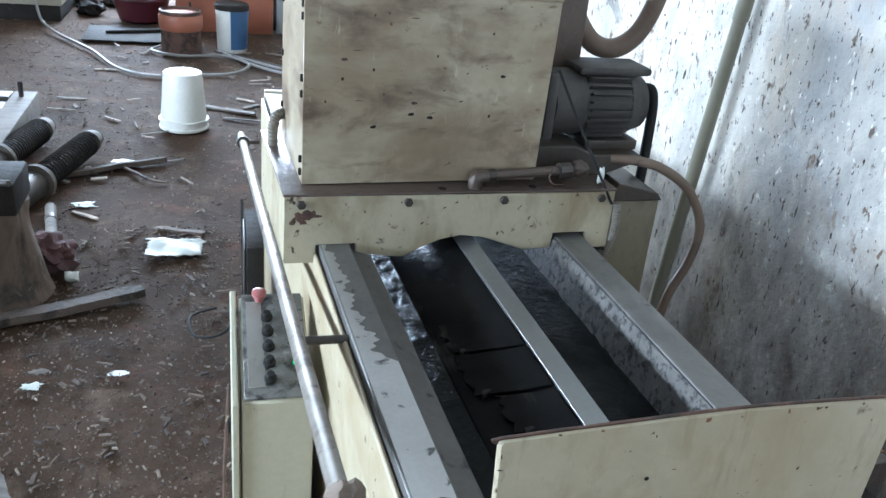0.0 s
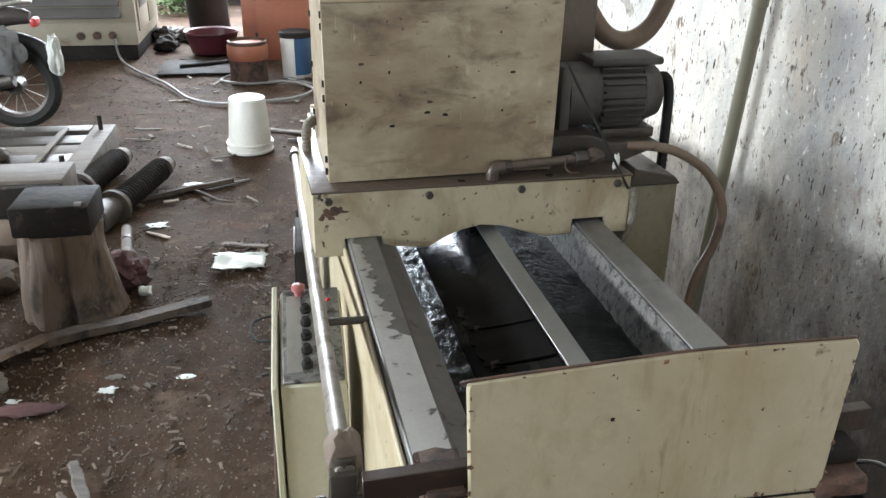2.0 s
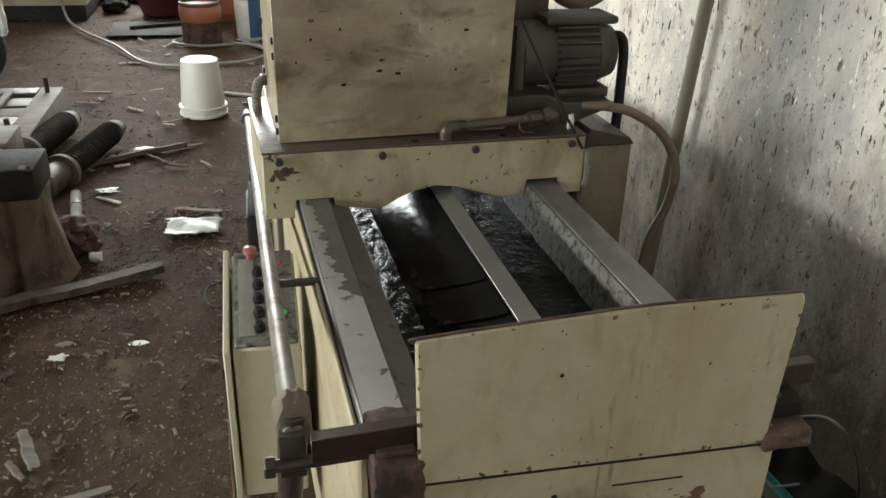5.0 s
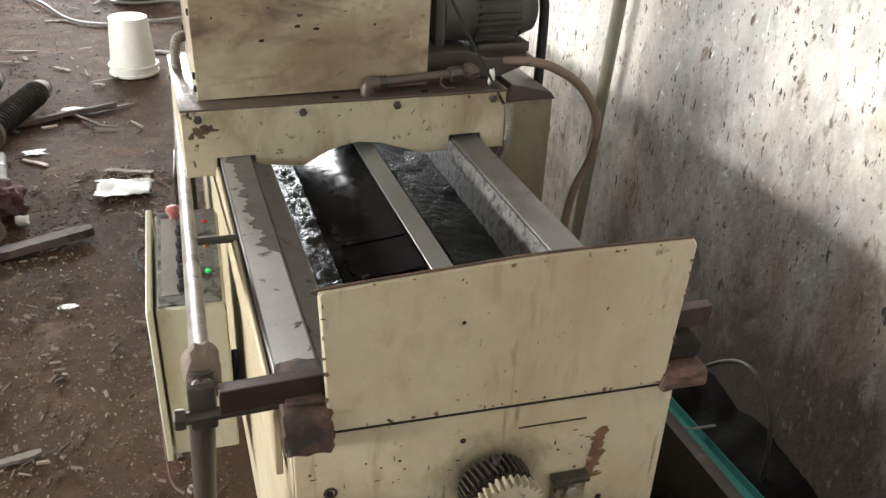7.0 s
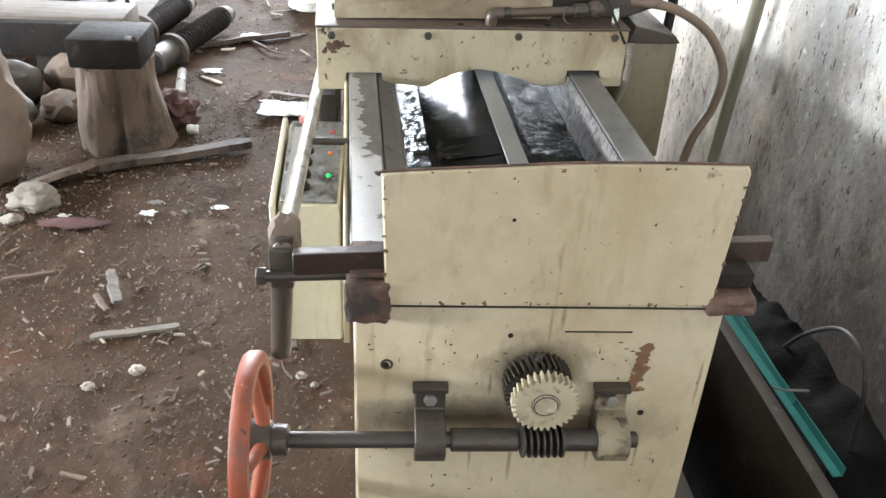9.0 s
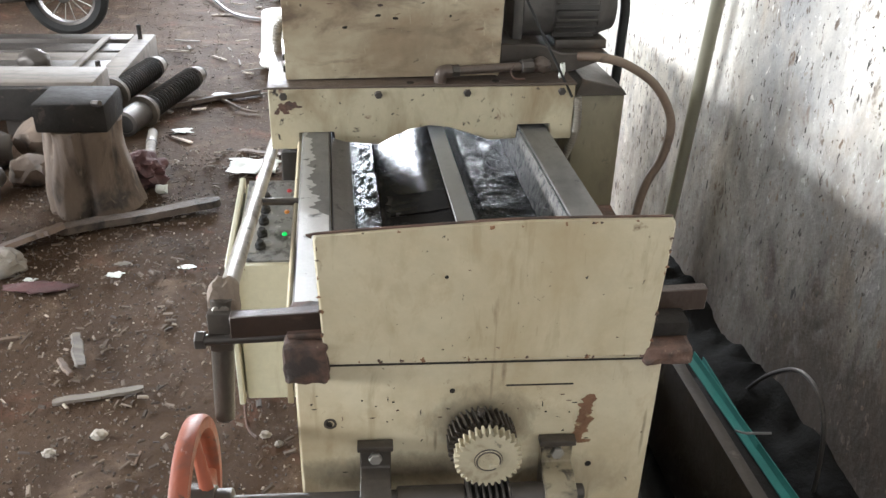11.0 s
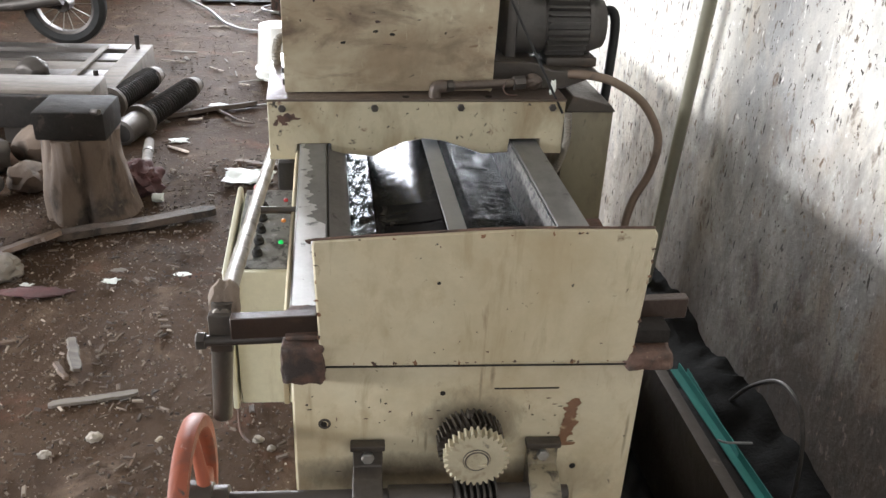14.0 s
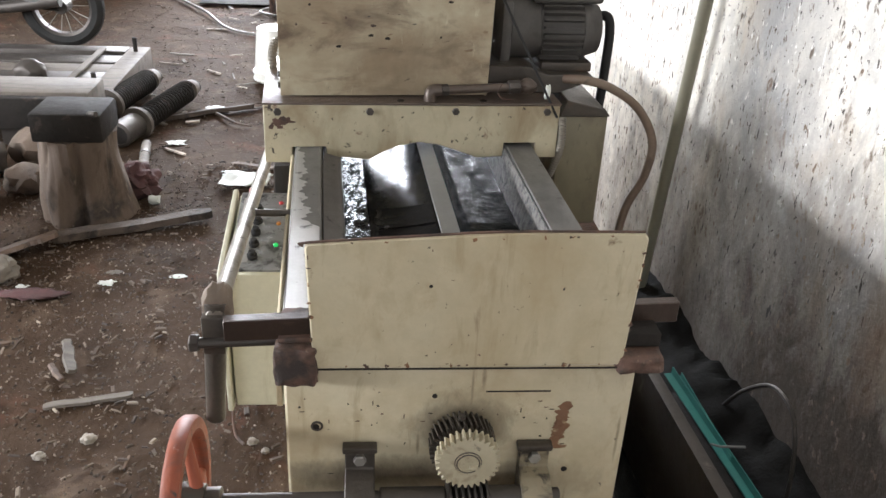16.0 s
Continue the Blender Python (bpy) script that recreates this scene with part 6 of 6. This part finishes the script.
def orange_cabinet():
    g = thing("orange_cabinet", (-0.47, 7.6, 0), "faded orange sheet metal cabinet with a louvred door", "cabinet")
    x0, x1, y0, y1, h = -0.9, -0.05, 7.36, 8.1, 1.0
    part("body", box(x0, x1, y0, y1, 0.0, h, 0.006), M_orange, g)
    part("top", box(x0 - 0.02, x1 + 0.02, y0 - 0.02, y1, h + 0.001, h + 0.025, 0.004), M_grime, g, "dusty grey top")
    d = part("door", box(x0 + 0.13, x1 - 0.03, y0 - 0.016, y0 - 0.002, 0.06, h - 0.03, 0.004), M_orange, g)
    louvres(d, x0 + 0.22, x1 - 0.22, y0 - 0.017, 0.52, 0.86, 11, M_orange)
    part("handle", box(x1 - 0.14, x1 - 0.11, y0 - 0.045, y0 - 0.017, 0.5, 0.64, 0.006), M_iron, d)
    part("handle_grip", box(x1 - 0.14, x1 - 0.04, y0 - 0.05, y0 - 0.035, 0.57, 0.595, 0.004), M_iron, d)
    for z in (0.2, 0.55, 0.85):
        part("hinge", rod((x0 + 0.125, y0 - 0.012, z), (x0 + 0.125, y0 - 0.012, z + 0.06), 0.012), M_grime, d)
    e = thing("exhaust_silencer", (-0.47, 7.9, 1.026), "dark round exhaust silencer with brackets on the cabinet top", "silencer")
    part("drum", rod((-0.47, 7.82, 1.17), (-0.47, 7.98, 1.17), 0.085, seg=28), M_grime, e)
    part("bracket", box(-0.575, -0.545, 7.85, 7.95, 1.026, 1.14, 0.008), M_grime, e)
    part("bracket", box(-0.395, -0.365, 7.85, 7.95, 1.026, 1.14, 0.008), M_grime, e)
    part("base", box(-0.55, -0.39, 7.83, 7.97, 1.026, 1.10, 0.006), M_grime, e)
    part("stack", rod((-0.5, 7.93, 1.24), (-0.55, 7.93, 2.3), 0.02), M_grime, e)
    for k, (x, s) in enumerate(((-0.75, (0.1, 0.06, 0.03)), (-0.2, (0.05, 0.04, 0.02)))):
        single("top_clutter", lump((x, 7.6, 1.026 + s[2] * 0.6), s, k + 80, 3, 0.4, 0.4), M_pale, (x, 7.6, 1.026), "small pale scrap lying on the orange cabinet", "scrap")


def gauge_panel():
    g = thing("gauge_cabinet", (0.14, 7.5, 0), "pale grey cabinet with a round gauge on its panel", "cabinet")
    part("body", box(-0.02, 0.33, 7.4, 8.0, 0.0, 0.86, 0.01), M_genset_light, g)
    part("panel", box(0.0, 0.30, 7.385, 7.398, 0.30, 0.8, 0.02), M_genset_light, g)
    part("gauge", lathe([(0.062, 0), (0.066, 0.01), (0.06, 0.03), (0.05, 0.032), (0.0, 0.026)], (0.14, 7.385, 0.64), (0, -1, 0), 28), M_cabinet, g, "round white dial gauge")
    part("pipe", rod((0.14, 7.37, 0.58), (0.15, 7.37, 0.1), 0.022), M_cable, g)


M_genset_light = material("pale_grey_panel", (0.34, 0.36, 0.36), (0.28, 0.3, 0.3), [((0.15, 0.14, 0.13), 6, 0.6, 0.75, ONE, 7)], rough=0.5, scale=3, bump=0.04)


def drum():
    d = thing("plastic_drum", (-1.36, 8.95, 0), "tall black plastic drum standing by the opening", "drum")
    o = (-1.34, 8.95, 0)
    part("body", lathe([(0.2, 0.0), (0.215, 0.03), (0.222, 0.4), (0.235, 0.78), (0.24, 0.8), (0.22, 0.81), (0.0, 0.81)], o, (-0.06, 0, 1), 36), M_black, d)
    part("hoop", lathe([(0.226, 0.38), (0.234, 0.39), (0.234, 0.41), (0.227, 0.42)], o, (-0.06, 0, 1), 36), M_black, d)
    b = thing("plastic_basin", (-1.25, 7.75, 0), "dark red plastic basin on the floor", "basin")
    part("body", lathe([(0.17, 0.0), (0.2, 0.02), (0.25, 0.2), (0.265, 0.21), (0.262, 0.22), (0.24, 0.205), (0.19, 0.03), (0.0, 0.025)], (-1.22, 7.75, 0), seg=36), M_maroon, b)
    rs = random.Random(3)
    for k in range(9):
        x, y = rs.uniform(-1.85, -1.3), rs.uniform(7.9, 8.7)
        s = rs.uniform(0.05, 0.13)
        single("scrap_piece", lump((x, y, s * 0.5), (s, s * 0.8, s * 0.7), k + 90, 3, 0.5, 0.3), M_iron if k % 3 else M_grime, (x, y, 0), "dark oily scrap lying near the opening", "scrap", "scrap near the opening")
    # thin dark slab put in for a patch of wet, reflecting ground
    single("tin_sheet", box(-1.62, -0.95, 6.75, 7.35, 0.012, 0.02, 0.003), M_iron, (-1.3, 7.0, 0), "flat dark sheet standing in for a puddle on the floor", "sheet")
    single("steel_bar", rod((-1.45, 7.0, 0.035), (-0.9, 7.2, 0.035), 0.014), M_iron, (-1.2, 7.1, 0), "dark steel bar lying across the puddle sheet", "bar")


def outdoors():
    rs = random.Random(12)
    for k in range(60):
        x, y = rs.uniform(-3.8, 0.8), rs.uniform(12.6, 16)
        s = rs.uniform(0.12, 0.4)
        z = min(0.5, max(0.0, (y - 12.2) * 0.24)) - 0.02
        single("rubble_stone", lump((x, y, z), (s, s * 0.8, s * 0.55), k + 120, 2, 0.4), M_rubble, (x, y, z), "sunlit pale rubble stone outside", "stone", "rubble heap outside", smooth=False)
    single("yard_bank", prism([(12.2, -0.05), (17, -0.05), (17, 0.5), (14.5, 0.5)], "x", -6, 3, 0.0), M_rubble, (0, 14, 0), "pale rubble bank outside the opening", "bank", "", "structure")
    verts, faces = [], []
    for k in range(900):
        x, y, z = rs.gauss(-1.75, 0.22), rs.gauss(10.4, 0.2), abs(rs.gauss(0.22, 0.2))
        a, t, L = rs.uniform(0, 6.28), rs.uniform(-0.6, 0.8), rs.uniform(0.04, 0.09)
        u = Vector((math.cos(a) * math.cos(t), math.sin(a) * math.cos(t), math.sin(t))) * L
        v = u.cross(Vector((0.2, 0.3, 1))).normalized() * L * 0.3
        c = Vector((x, y, z))
        i = len(verts)
        verts += [c, c + u * 0.5 + v, c + u, c + u * 0.5 - v]
        faces.append((i, i + 1, i + 2, i + 3))
    me = bpy.data.meshes.new("mesh")
    me.from_pydata(verts, [], faces)
    me.materials.append(M_leaf)
    tagged(new("weeds", me), "green weeds growing at the opening", "weeds", "", "stuff")


def wall_cabinets():
    g = thing("tall_cabinet", (0.58, 5.3, 0), "tall cream electrical cabinet with switches on its doors", "cabinet")
    x0, x1, y0, y1, h = 0.42, 0.76, 4.72, 6.0, 1.39
    part("body", box(x0, x1, y0, y1, 0.0, h, 0.006), M_cabinet, g)
    for k in range(3):
        ya = y0 + 0.02 + 0.425 * k
        d = part("door", box(x0 - 0.018, x0 - 0.002, ya, ya + 0.4, 0.05, h - 0.03, 0.004), M_cabinet, g)
        for z in (0.75, 0.95, 1.15, 1.28):
            part("switch", box(x0 - 0.045, x0 - 0.019, ya + 0.06, ya + 0.10, z, z + 0.05, 0.004), M_iron, d)
            part("label_plate", box(x0 - 0.022, x0 - 0.019, ya + 0.16, ya + 0.3, z, z + 0.05, 0.001), M_grime, d)
    for k in range(6):
        part("vent_slot", box(x0 + 0.1, x0 + 0.22, y0 - 0.003, y0 + 0.002, 1.2 + 0.018 * k, 1.207 + 0.018 * k, 0), M_grime, g)
    part("cap", box(x0 + 0.05, x0 + 0.2, y0 + 0.2, y0 + 0.5, h + 0.001, h + 0.05, 0.01), M_genset, g)
    for k in range(2):
        part("cable", tube([(x0 - 0.02, y0 + 0.3 + 0.2 * k, h - 0.05), (x0 - 0.12, y0 + 0.3 + 0.2 * k, h - 0.0), (x0 - 0.16, y0 + 0.35, 1.15), (x0 - 0.05, y0 + 0.32, 1.05)], 0.008, 8, 6), M_black, g)
    g = thing("low_cabinet", (0.73, 4.0, 0), "low cream switchgear cabinet with meters on its doors", "cabinet")
    x0, x1, y0, y1, h = 0.64, 0.835, 3.56, 4.5, 1.12
    part("body", box(x0, x1, y0, y1, 0.0, h, 0.005), M_cabinet, g)
    part("top", box(x0 - 0.02, x1, y0 - 0.015, y1 + 0.01, h + 0.001, h + 0.018, 0.003), M_cabinet, g)
    for k in range(2):
        ya = y0 + 0.03 + 0.46 * k
        d = part("door", box(x0 - 0.016, x0 - 0.002, ya, ya + 0.43, 0.55, h - 0.03, 0.004), M_cabinet, g)
        part("meter", box(x0 - 0.024, x0 - 0.017, ya + 0.12, ya + 0.28, 0.78, 0.98, 0.003), M_grime, d, "grey meter window")
        part("door_handle", box(x0 - 0.04, x0 - 0.017, ya + 0.03, ya + 0.055, 0.82, 0.9, 0.004), M_iron, d)
        for q in range(3):
            part("lamp", lathe([(0.012, 0), (0.011, 0.01), (0.0, 0.014)], (x0 - 0.017, ya + 0.1 + 0.07 * q, 1.03), (-1, 0, 0), 12), M_redplastic, d)
        part("knob", lathe([(0.024, 0), (0.022, 0.02), (0.0, 0.022)], (x0 - 0.017, ya + 0.2, 0.68), (-1, 0, 0), 16), M_rust, d)
    for k, (x, y, s) in enumerate(((0.72, 3.8, (0.07, 0.09, 0.045)), (0.70, 4.15, (0.06, 0.08, 0.05)))):
        single("plastic_wrap", lump((x, y, h + 0.018 + s[2] * 0.6), s, k + 140, 3, 0.6, 0.4), M_paper, (x, y, h + 0.02), "crumpled clear plastic on the low cabinet", "plastic wrap")
    board("wall_batten", (wall_x(4.2) - 0.1, 4.25, h + 0.02), (wall_x(4.2) - 0.03, 4.3, 1.58), 0.05, 0.02, M_pale, "pale wooden batten leaning on the wall", "batten", 0, 33)
    b = thing("steel_strut", (0, 0, 0), "grey slotted steel strut leaning against the wall", "strut")
    part("strut", prism([(0, 0), (0.035, 0), (0.035, 0.004), (0.004, 0.004), (0.004, 0.03), (0, 0.03)], "z", 0, 1.35, 0.0), M_grime, b, smooth=False)
    b.matrix_world = look((0.60, 3.38, 0.0), (0.835, 3.33, 1.4)) @ pose(0, 0, 0, 0, 180, 0)
    BASE[b] = Vector((0, 0, 0))


bucket()
paint_cans()
stump()
springs()
timber()
chips()
platform()
motorcycle()
generator()
orange_cabinet()
gauge_panel()
drum()
outdoors()
wall_cabinets()
